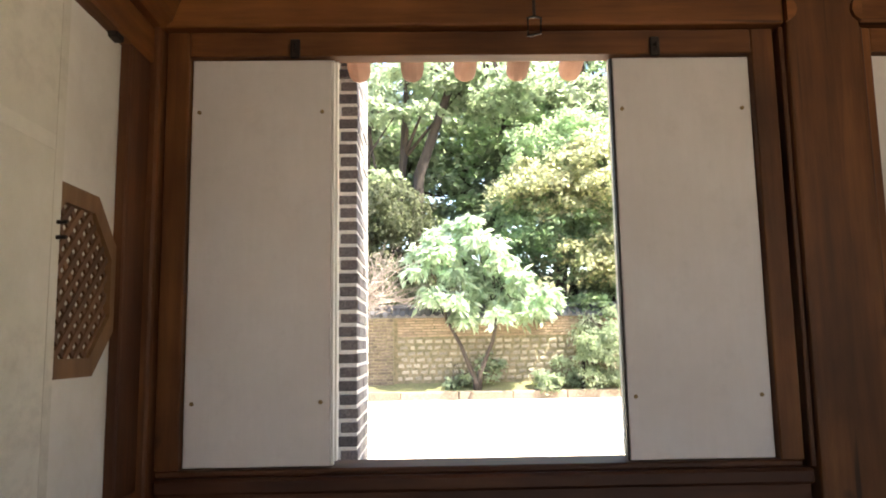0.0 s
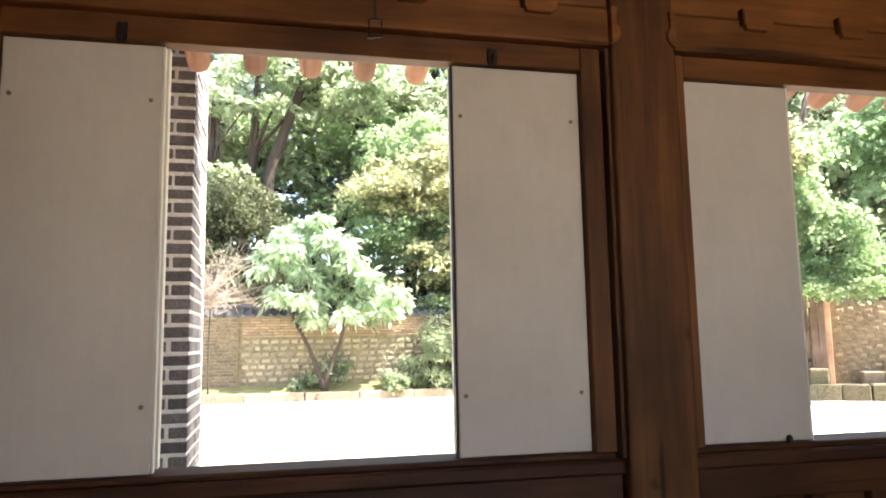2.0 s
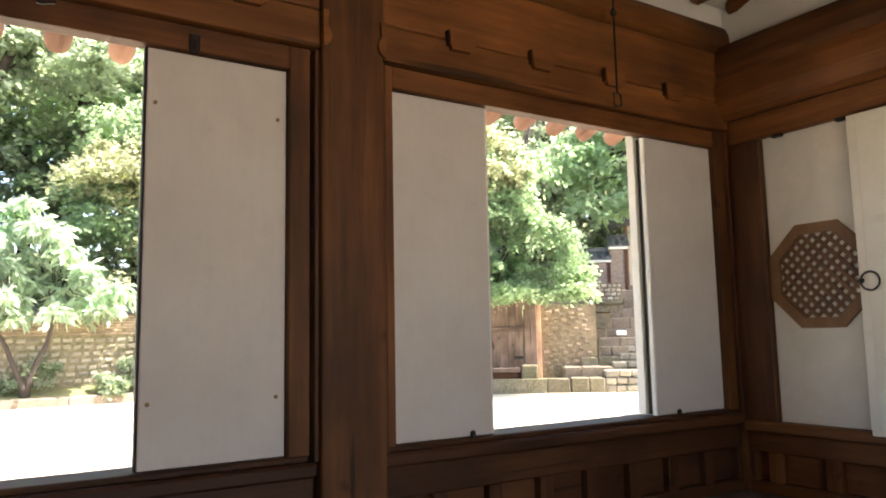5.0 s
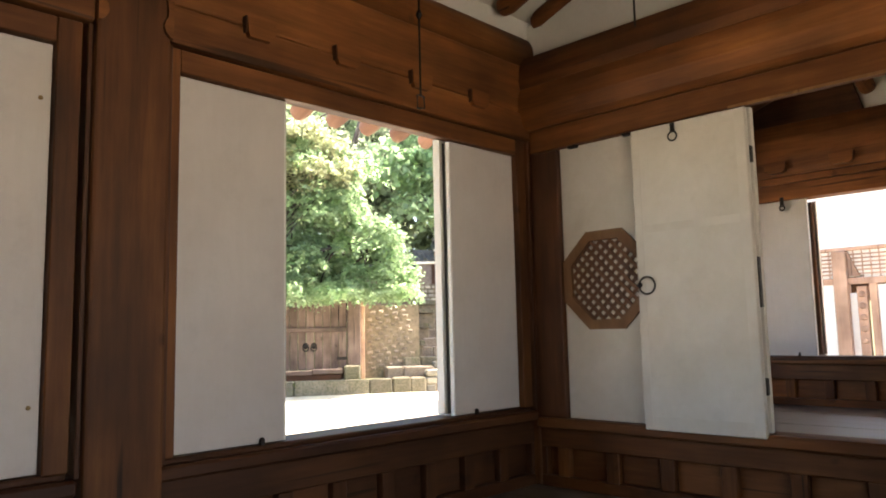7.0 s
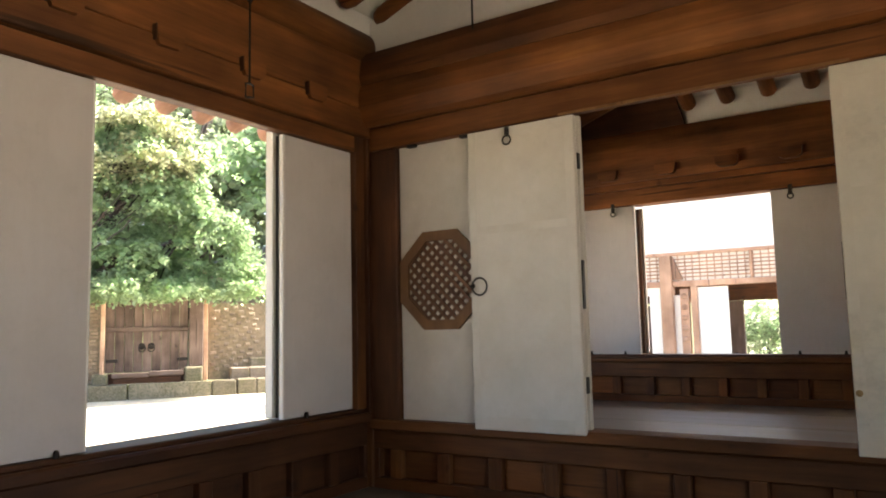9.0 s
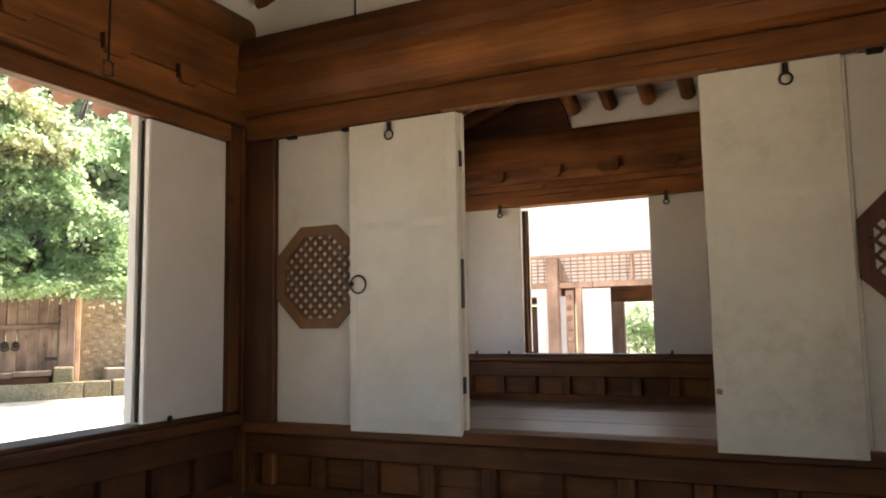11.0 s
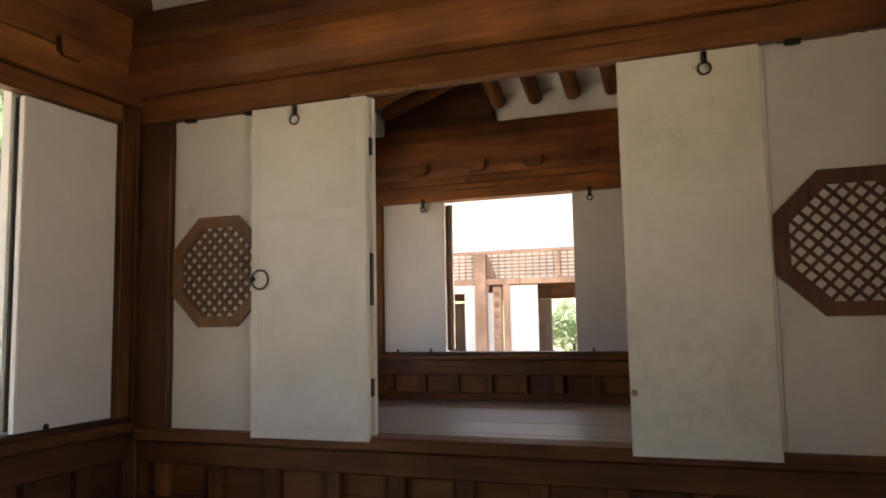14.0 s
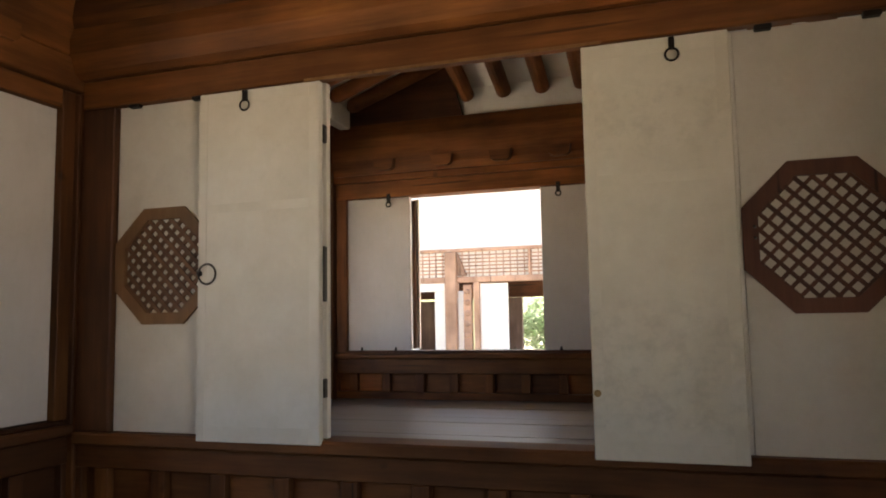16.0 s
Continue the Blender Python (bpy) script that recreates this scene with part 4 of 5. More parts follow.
def courses(parent, x0, x1, y, z0, z1, h, long, mat, gap=0.012, proud=0.012, name="brick", deep=0.03, jit=0.0):
    """Rows of single bricks or stones on a wall face that looks towards -y."""
    meshes = {}
    z, row = z0, 0
    while z + h * 0.6 < z1:
        c = x0 - (row % 2) * long * 0.5 * random.uniform(0.8, 1.2)
        while c < x1:
            w = long * random.choice((0.85, 1.0, 1.15))
            a, b = max(x0, c), min(x1, c + w) - gap
            if b - a > 0.04:
                key = (round(b - a, 2), random.randrange(2))
                if key not in meshes:
                    me = bpy.data.meshes.new(name)
                    bm = bmesh.new()
                    wobble_box(bm, -key[0] / 2, key[0] / 2, -proud, deep, 0, h - gap, jit)
                    bmesh.ops.bevel(bm, geom=[e for e in bm.edges if all(v.co.y < 0 for v in e.verts)], offset=min(0.02, h * 0.18), segments=1, affect='EDGES')
                    bm.to_mesh(me)
                    bm.free()
                    me.materials.append(mat)
                    meshes[key] = me
                shared(name, meshes[key], parent, ((a + b) / 2, y + random.uniform(-0.004, 0.004), z))
            c += w
        z += h
        row += 1


GW = 18.0
gwall = thing("garden_wall", "garden wall of stone courses under tan brick with tile coping", "wall")
part("core", boxed(-0.1, 9.4, GW, GW + 0.45, GROUND, 1.6, 0), wall_mortar, gwall)
coping(gwall, -14.0, 9.5, GW + 0.22, 1.60)
part("side_core", boxed(-14.0, -0.1, GW - 0.12, GW + 0.45, GROUND, 1.6, 0), wall_mortar, gwall)

GY = 2.25
GATE_L, GATE_R = -0.98, 0.91
gate = thing("wooden_gate", "weathered plank double gate with iron ring pulls", "gate")
part("gate_post", boxed(GATE_R + 0.012, 1.26, GY - 0.12, GY + 0.12, 0.10, 2.6, 0.02), weather_z, gate)
part("edge_board", boxed(1.265, 1.37, GY - 0.10, GY + 0.10, -0.28, 2.6, 0.012), pale_wood, gate, "pale weathered edge board")
part("edge_board", boxed(-1.09, GATE_L - 0.012, GY - 0.10, GY + 0.10, -0.28, 2.6, 0.012), pale_wood, gate, "pale weathered edge board")
part("post_stone", boxed(0.82, 1.25, GY - 0.22, GY + 0.2, -0.29, 0.095, 0.05, 2), moss_stone, gate)
part("post_stone", boxed(-1.25, -0.90, GY - 0.2, GY + 0.2, -0.29, -0.02, 0.05, 2), moss_stone, gate)
part("gate_lintel", boxed(GATE_L, GATE_R, GY - 0.08, GY + 0.1, 2.15, 2.4, 0.02), weather_x, gate)
part("gate_rail", boxed(GATE_L, GATE_R, GY - 0.085, GY - 0.018, 0.97, 1.08, 0.012), weather_x, gate)
# sill in shade-darkened pine, for the dark gap below the gate
part("gate_sill", boxed(GATE_L, GATE_R, GY - 0.02, GY + 0.1, -0.29, -0.02, 0.012), shaded_x, gate)
PLANK = (GATE_R - GATE_L) / 9
for i in range(9):
    lo_x, hi_x = GATE_L + i * PLANK, GATE_L + (i + 1) * PLANK - random.uniform(0.008, 0.016)
    part("gate_plank", boxed(lo_x, hi_x, GY + random.uniform(-0.014, 0.01), GY + 0.05, 0.0, 2.14, 0.008), weather_z, gate)
for x in (-0.16, 0.05):
    pl = part("ring_plate", tube(bmesh.new(), ((x, GY - 0.01, 0.62), (x, GY - 0.03, 0.62)), (0.085, 0.055), 8), iron, gate, "black iron plate")
    part("gate_ring", ring(bmesh.new(), (x, GY - 0.05, 0.56), "y", 0.075, 0.014, 14, 6), iron, pl)
for x0, x1 in ((GATE_L + 0.01, -0.70), (0.64, GATE_R - 0.01)):
    part("hinge_strap", boxed(x0, x1, GY - 0.034, GY - 0.016, 0.24, 0.32, 0.004), iron, gate)
part("drop_board", boxed(-0.82, 0.0, GY - 0.19, GY - 0.13, -0.125, -0.01, 0.012), weather_x, gate)
part("drop_board", boxed(0.01, 0.79, GY - 0.20, GY - 0.13, -0.105, 0.02, 0.012), weather_x, gate)
# dark strip painted in for the shadow under the drop boards
part("board_rest", boxed(-0.78, 0.74, GY - 0.17, GY - 0.12, -0.275, -0.13, 0.012), shaded_x, gate)

rwall = thing("terrace_wall", "stone terrace wall rising in steps beside the gate and stairs", "wall")
part("core", boxed(1.40, 2.85, GY + 0.1, GY + 0.5, GROUND, 1.66, 0), terrace_mortar, rwall)
part("core", boxed(-5.2, -1.10, GY + 0.1, GY + 0.5, GROUND, 1.75, 0), terrace_mortar, rwall)
for x0, x1, y, z in ((2.30, 3.0, 2.62, 0.55), (2.62, 3.25, 3.1, 1.02), (2.86, 3.50, 3.6, 1.46), (2.98, 3.95, 4.2, 1.72)):
    part("wall_step", boxed(x0, x1, y, y + 0.7, GROUND, z, 0.03), terrace_mortar, rwall)
    bm = bmesh.new()
    c = x0 - 0.05
    while c < x1:
        w = random.uniform(0.26, 0.42)
        wobble_box(bm, c, min(x1 + 0.05, c + w) - 0.015, y - 0.07, y + 0.7, z + 0.004, z + 0.13, 0.012)
        c += w
    part("cap_stones", bm, moss_stone, rwall, "mossy flat cap stones")
part("panel_core", boxed(3.02, 4.06, 4.80, 5.1, GROUND, 2.37, 0), terrace_mortar, rwall)
askew(rwall)
askew(gate)


def slanted(parent, x0, x1, y, z0, z1, h, long, mat):
    """Spaced field stones whose courses climb with the stairs."""
    meshes = []
    for k in range(4):
        me = bpy.data.meshes.new("stone")
        bm = bmesh.new()
        w, t = long * random.uniform(0.55, 0.74), h * random.uniform(0.55, 0.70)
        wobble_box(bm, -w / 2, w / 2, -0.03, 0.03, 0, t, 0.012)
        bmesh.ops.bevel(bm, geom=[e for e in bm.edges if all(v.co.y < 0 for v in e.verts)], offset=0.022, segments=1, affect='EDGES')
        bm.to_mesh(me)
        bm.free()
        me.materials.append(mat)
        meshes.append(me)
    for row in range(int((z1 - z0) / h)):
        x = x0 + long * (0.35 if row % 2 else 0.75)
        while x < x1 - 0.1:
            z = z0 + row * h + 0.24 * (x - x0)
            if -0.2 < z < 1.5:
                shared("stone", random.choice(meshes), parent, (x, y + random.uniform(-0.008, 0.006), z + random.uniform(-0.012, 0.012)))
            x += long * random.uniform(0.9, 1.12)


# stepped upper walls with tile copings behind the stairs
uwall = thing("upper_wall", "dull plastered wall stepping down the slope under tile copings", "wall")
for x0, x1, zt in ((1.6, 2.62, 2.55), (2.62, 3.19, 2.76), (3.19, 3.81, 3.02), (3.81, 4.34, 3.42)):
    part("wall_bay", boxed(x0 + 0.003, x1, 5.20, 5.55, GROUND, zt, 0.01), dull_plaster, uwall)
    part("wall_post", boxed(x1 - 0.10, x1 - 0.004, 5.165, 5.198, 1.9, zt - 0.01, 0.006), dark_z, uwall)
    part("lime_band", boxed(x0 - 0.02, x1 + 0.02, 5.11, 5.64, zt + 0.002, zt + 0.075, 0.012), white_wall, uwall, "white lime band under the tiles")
    coping(uwall, x0 - 0.04, x1 + 0.05, 5.375, zt + 0.077, 0.30)
askew(uwall)
hallw = thing("upper_house", "pale plastered house wall above the stairs", "house")
part("wall", boxed(4.42, 9.5, 6.0, 6.3, GROUND, 4.3, 0.02), pale_stone, hallw)
for k in range(4):
    part("wall_stud", boxed(4.42 + 0.9 * k, 4.54 + 0.9 * k, 5.955, 5.998, 1.8, 4.3, 0.01), weather_z, hallw)
part("plinth", boxed(4.36, 9.6, 5.9, 5.953, GROUND, 2.36, 0.02), granite, hallw)
part("roof_bed", prism(bmesh.new(), ((5.3, 4.25), (9.0, 4.25), (7.2, 5.4)), "x", 4.2, 9.9), roof_tile, hallw)
askew(hallw)

stairs = thing("garden_stairs", "worn mossy granite stairs climbing between terrace walls", "stairs")
for i, (x0, x1, z) in enumerate(((2.02, 2.86, -0.23), (1.90, 3.14, 0.03), (2.42, 3.46, 0.25), (2.88, 3.76, 0.52), (3.03, 4.05, 0.755), (3.27, 4.30, 0.99), (3.52, 4.55, 1.30), (3.72, 4.75, 1.58), (3.95, 5.0, 1.86), (4.07, 5.3, 2.15))):
    v = 1.42 + 0.40 * i
    bm = bmesh.new()
    cuts = [x0, x0 + (x1 - x0) * random.uniform(0.35, 0.6), x1]
    for p, q in zip(cuts, cuts[1:]):
        wobble_box(bm, p + 0.006, q - 0.006, v, v + (0.75 if i < 9 else 1.4), z - 0.34 if i else GROUND - 0.1, z, 0.012)
    bmesh.ops.bevel(bm, geom=bm.edges[:], offset=0.025, segments=1, affect='EDGES')
    part("step", bm, moss_stone if i in (0, 2) else granite, stairs)
    part("step_core", boxed(x0 + 0.03, x1 + 0.3, v + 0.05, v + 1.2, GROUND, z - 0.05, 0), terrace_mortar, stairs)
# stacked stones that hold the far side of the flight
for r in range(8):
    c = 0.0
    while c < 1.8:
        w = random.uniform(0.24, 0.38)
        x, y = 2.88 + 0.27 * max(0, r - 2) + c, 1.44 + 0.40 * max(0, r - 2)
        bm = bmesh.new()
        wobble_box(bm, x, x + w - 0.02, y, y + 0.7, GROUND + 0.19 * r, GROUND + 0.19 * (r + 1) - 0.018, 0.014)
        bmesh.ops.bevel(bm, geom=bm.edges[:], offset=0.03, segments=1, affect='EDGES')
        part("cheek_stone", bm, field_stone, stairs)
        c += w
askew(stairs)
signb = thing("white_notice", "small white notice board standing on the stairs", "sign")
part("board", boxed(3.55, 3.83, 3.30, 3.33, 0.80, 0.94, 0.015), white_wall, signb)
for x in (3.57, 3.79):
    part("leg", boxed(x, x + 0.025, 3.335, 3.355, 0.757, 0.90, 0.003), weather_z, signb)
askew(signb)

# ---- chimney ----
CX, CY0, CY1 = 0.488, 1.36, 2.10
chim = thing("brick_chimney", "dark grey brick chimney with white mortar joints by the eaves", "chimney")
part("core", boxed(CX - 0.95, CX - 0.006, CY0 + 0.006, CY1, GROUND, 3.6, 0), lime_mortar, chim, "white lime mortar")


# ---- trees ----
def leaves(points, dirs, size, seed, wide=0.26):
    """Many small folded leaves as one mesh: where each is fixed and the way it points (n x 3)."""
    rng = np.random.default_rng(seed)
    n = len(points)
    d = dirs / (np.linalg.norm(dirs, axis=1)[:, None] + 1e-9)
    up = rng.normal(size=(n, 3)) * 0.52 + np.array((0, 0, 1.0))
    s = np.cross(d, up)
    s /= np.linalg.norm(s, axis=1)[:, None] + 1e-9
    nrm = np.cross(s, d)
    L = size * rng.uniform(0.6, 1.3, n)[:, None]
    tip = points + d * L
    mid = points + d * L * 0.5
    l, r = mid + s * L * wide + nrm * L * 0.06, mid - s * L * wide + nrm * L * 0.06
    co = np.stack((points, r, tip, l), 1).reshape(-1, 3)
    me = bpy.data.meshes.new("leaves")
    me.vertices.add(4 * n)
    me.vertices.foreach_set("co", co.ravel())
    k = np.arange(n) * 4
    loops = np.stack((k, k + 1, k + 2, k, k + 2, k + 3), 1).ravel()
    me.loops.add(6 * n)
    me.loops.foreach_set("vertex_index", loops.astype(np.int32))
    me.polygons.add(2 * n)
    me.polygons.foreach_set("loop_start", (np.arange(2 * n) * 3).astype(np.int32))
    me.polygons.foreach_set("loop_total", np.full(2 * n, 3, np.int32))
    me.update()
    me.validate()
    return me


def tree(label, trunks, crown, size, count, mat, seed, droop=0.25, trunk_r=0.12, clump=0.5, spray=0.35, category="tree", name="tree", wide=0.36, sag=0.45, each=130):
    """trunks: lists of points from the foot; crown: ellipsoids (centre, radii) filled with drooping fans of leaves."""
    rng = np.random.default_rng(seed)
    t = thing(name, label, category)
    bm = bmesh.new()
    ends = []
    for pts in trunks:
        pts = [Vector(p) for p in pts]
        n = len(pts)
        tube(bm, pts, [trunk_r * (1 - 0.75 * i / max(1, n - 1)) for i in range(n)], 9)
        ends.append(pts)
    clumps, lean = [], []
    total = sum(r[0] * r[1] * r[2] for c, r in crown)
    for c, r in crown:
        m = max(5, int(count * (r[0] * r[1] * r[2]) / total / each))
        q = rng.normal(size=(m, 3))
        q /= np.linalg.norm(q, axis=1)[:, None]
        q *= rng.uniform(0.35, 1.1, m)[:, None] ** 0.5
        clumps.append(np.array(c) + q * np.array(r))
        lean.append(q)
    clumps, lean = np.concatenate(clumps), np.concatenate(lean)
    # limbs from the trunks out to some of the clumps
    for q in clumps[:: max(1, len(clumps) // 26)]:
        pts = min(ends, key=lambda e: (e[-1] - Vector(q)).length)
        s = pts[-1] if rng.uniform() < 0.6 or len(pts) < 3 else pts[-2]
        mid = (s + Vector(q)) / 2 + Vector(rng.normal(size=3) * 0.15)
        tube(bm, (s, mid, Vector(q)), (trunk_r * 0.28, trunk_r * 0.16, trunk_r * 0.05), 5)
    part("trunk", bm, bark, t, "dark forked trunk and limbs", True)
    # each fan: a ragged disc, longer away from the trunk, sinking at its rim
    k, per = len(clumps), max(1, count // len(clumps))
    R = clump * 1.75 * rng.uniform(0.55, 1.35, (k, 1))
    lobes = rng.uniform(0, 6.283, (k, 1))
    th = rng.uniform(0, 6.283, (k, per))
    rad = np.sqrt(rng.uniform(0.0, 1.0, (k, per))) * (0.72 + 0.28 * np.cos(3 * th + lobes))
    x, y = rad * np.cos(th) + 0.30 * lean[:, :1], rad * np.sin(th) + 0.30 * lean[:, 1:2]
    z = -sag * rad ** 2 + rng.normal(size=(k, per)) * spray * 0.42 - 0.35 * droop * (lean[:, :1] * x + lean[:, 1:2] * y)
    pts = clumps[:, None, :] + np.stack((x, y, z), 2) * R[:, :, None]
    d = np.stack((np.cos(th), np.sin(th), -droop - sag * rad), 2) + rng.normal(size=(k, per, 3)) * 0.65
    me = leaves(pts.reshape(-1, 3), d.reshape(-1, 3), size, seed + 1, wide)
    me.materials.append(mat)
    crown_ob = new("crown", me)
    crown_ob.parent = t
    tagged(crown_ob, kind="stuff")
    return t

tree("small garden tree with a forked trunk and pale green leaves",
     (((2.15, 17.45, -0.45), (2.1, 17.45, -0.1), (1.75, 17.5, 0.8), (1.35, 17.5, 1.55), (1.2, 17.4, 2.3)),
      ((2.2, 17.45, -0.45), (2.25, 17.45, 0.1), (2.6, 17.5, 0.9), (2.75, 17.5, 1.6), (2.9, 17.4, 2.4))),
     (((1.6, 17.3, 4.0), (0.85, 0.6, 0.45)), ((1.05, 17.3, 3.2), (0.55, 0.6, 0.6)), ((2.2, 17.2, 3.2), (1.0, 0.7, 0.65)), ((3.4, 17.2, 2.35), (0.85, 0.6, 0.5)), ((3.9, 17.2, 1.95), (0.5, 0.5, 0.25)), ((2.6, 17.2, 1.75), (0.8, 0.5, 0.35)), ((1.4, 17.2, 2.45), (0.6, 0.6, 0.4)), ((2.7, 17.2, 2.6), (0.8, 0.6, 0.5))),
     0.30, 7000, leaf_light, 11, 0.75, 0.09, 0.2, 0.6, wide=0.17)
tree("pale maple with yellowing seed clusters behind the wall",
     (((6.6, 19.3, 0.2), (6.4, 19.3, 2.5), (6.1, 19.2, 4.5), (6.0, 19.0, 6.0)),),
     (((4.6, 18.5, 5.5), (1.4, 0.9, 0.9)), ((6.4, 18.6, 5.8), (1.9, 1.4, 1.2)), ((5.3, 18.2, 3.5), (1.2, 0.6, 0.7)), ((6.8, 18.6, 3.6), (1.6, 1.2, 1.0))),
     0.12, 42000, leaf_pale, 21, 0.3, 0.16, 0.38, 0.36, wide=0.42, sag=0.35, each=190)
tree("green maple with layered sprays behind the wall",
     (((5.6, 20.2, 0.6), (5.4, 20.1, 3.0), (5.1, 20.0, 6.0)),),
     (((4.6, 19.0, 4.3), (1.9, 0.8, 1.0)), ((6.8, 20.2, 6.8), (3.0, 1.5, 1.5)), ((5.2, 18.6, 2.5), (2.2, 0.5, 0.7)), ((5.8, 18.5, 4.5), (1.3, 0.5, 0.5))),
     0.13, 52000, leaf_maple, 23, 0.3, 0.16, 0.42, 0.36, wide=0.42, sag=0.35, each=190)
tree("feathery grey-green bush against the garden wall",
     (((5.0, 17.4, -0.42), (5.1, 17.4, 0.6), (5.2, 17.4, 1.5)),),
     (((5.55, 17.35, 1.15), (0.6, 0.4, 0.7)), ((5.75, 17.35, 0.5), (0.8, 0.35, 0.7)), ((4.95, 17.4, 0.45), (0.5, 0.3, 0.35)), ((5.05, 17.4, -0.05), (0.55, 0.3, 0.25))),
     0.13, 9000, leaf_mid, 31, 0.7, 0.05, 0.2, 0.45, "bush", "bush", 0.16)
tree("low leafy shrub at the foot of the wall",
     (((3.9, 17.5, -0.42), (3.9, 17.5, -0.2), (3.95, 17.5, 0.0)),),
     (((3.9, 17.4, -0.15), (0.62, 0.3, 0.2)),), 0.14, 1200, leaf_mid, 33, 0.0, 0.02, 0.14, 0.8, "bush", "bush")
tree("low leafy shrub at the foot of the garden tree",
     (((1.5, 17.6, -0.42), (1.5, 17.6, -0.2), (1.55, 17.6, 0.3)),),
     (((2.55, 17.6, 0.25), (0.25, 0.2, 0.4)), ((1.6, 17.6, 0.0), (0.4, 0.2, 0.25))), 0.13, 500, leaf_mid, 35, 0.0, 0.02, 0.12, 0.9, "bush", "bush")
tree("spreading light green maple hanging over the gate",
     (((10.2, 13.3, -0.7), (10.3, 13.1, 1.5), (10.8, 12.8, 3.0), (11.5, 12.3, 4.4)),
      ((10.3, 13.1, 1.5), (11.2, 12.5, 2.6), (12.4, 11.8, 3.1), (13.0, 11.4, 2.9))),
     (((12.2, 11.8, 4.2), (0.85, 0.6, 0.5)), ((12.94, 11.36, 3.35), (0.75, 0.6, 0.45)), ((13.25, 11.15, 2.6), (0.7, 0.5, 0.38)), ((13.6, 10.92, 2.0), (0.6, 0.45, 0.22)), ((12.75, 11.5, 1.98), (0.85, 0.5, 0.25)), ((11.4, 12.4, 3.1), (0.85, 0.6, 0.5)), ((11.4, 12.4, 2.0), (0.95, 0.6, 0.3)), ((12.1, 12.2, 2.6), (0.9, 0.5, 0.5)), ((10.5, 12.9, 4.2), (0.9, 0.7, 0.7)), ((10.3, 13.0, 2.5), (0.9, 0.7, 0.5)), ((11.3, 12.4, 5.2), (0.9, 0.7, 0.6)), ((12.5, 12.0, 5.2), (0.7, 0.6, 0.4))),
     0.095, 72000, leaf_maple, 41, 0.45, 0.15, 0.25, 0.42, wide=0.42, sag=0.35, each=200)
tree("pale maple with yellowing clusters at the terrace",
     (((9.6, 13.0, -0.7), (9.7, 12.8, 2.0), (10.4, 12.3, 4.4)),),
     (((11.3, 11.9, 5.6), (0.8, 0.5, 0.5)), ((11.9, 11.6, 4.85), (0.75, 0.5, 0.4)), ((10.7, 12.2, 4.9), (0.7, 0.5, 0.5))),
     0.095, 14000, leaf_pale, 43, 0.3, 0.12, 0.25, 0.4, wide=0.42, sag=0.35, each=190)

# trunk and upper crown are unseen, added for shade; only the low spray shows
tree("tall broad tree, upper crown added out of view to shade the stairs",
     (((20.5, 9.0, -0.6), (20.2, 9.0, 3.0), (20.3, 9.8, 5.5), (20.2, 10.2, 7.2)), ((20.2, 9.0, 3.0), (19.4, 10.8, 5.2), (18.2, 12.3, 6.6))),
     (((18.4, 12.2, 7.6), (1.6, 1.4, 0.8)), ((17.6, 13.6, 6.4), (1.8, 1.2, 0.8)), ((17.3, 12.7, 4.9), (1.1, 0.8, 0.5)), ((20.2, 10.2, 7.4), (1.6, 1.6, 0.9))),
     0.22, 13000, leaf_maple, 71, 0.25, 0.28, 0.6, 0.3)
tree("dense dark evergreen behind the dry shrub",
     (((-1.6, 19.6, -0.2), (-1.6, 19.6, 2.0), (-1.5, 19.6, 4.6)),),
     (((-1.6, 19.4, 3.0), (1.5, 0.7, 1.3)), ((0.2, 19.5, 3.0), (1.3, 0.6, 1.2)), ((-0.8, 19.6, 5.0), (1.7, 0.8, 1.0)), ((-0.9, 19.0, 2.0), (1.6, 0.4, 0.6)), ((0.9, 19.1, 2.1), (1.0, 0.4, 0.6))),
     0.11, 36000, leaf_olive, 73, 0.55, 0.12, 0.40, 0.2)
tree("tall dark tree above the terrace stairs",
     (((22.0, 18.5, 1.5), (22.3, 18.4, 5.0), (21.6, 18.2, 8.0), (22.5, 18.0, 11.0)), ((18.5, 19.5, 1.0), (18.7, 19.4, 4.5), (19.6, 19.2, 7.5), (19.5, 19.0, 10.5))),
     (((21.0, 17.6, 8.2), (2.2, 1.4, 1.2)), ((18.4, 18.6, 7.0), (1.8, 1.2, 1.0)), ((23.0, 18.0, 6.0), (1.8, 1.2, 1.2)), ((19.8, 18.6, 4.8), (1.5, 1.0, 0.8)), ((17.5, 17.8, 4.6), (2.0, 1.2, 1.3)), ((19.5, 16.8, 6.5), (2.0, 1.3, 1.3)), ((16.0, 18.5, 7.0), (2.2, 1.3, 1.4)), ((18.6, 16.6, 3.7), (1.2, 0.8, 0.8)), ((20.3, 15.4, 3.9), (1.3, 0.8, 0.9)), ((17.0, 17.6, 3.2), (1.2, 0.8, 0.9)), ((22.0, 14.6, 4.5), (1.4, 0.9, 1.2))),
     0.24, 24000, leaf_deep, 75, 0.2, 0.2, 0.45, 0.35)

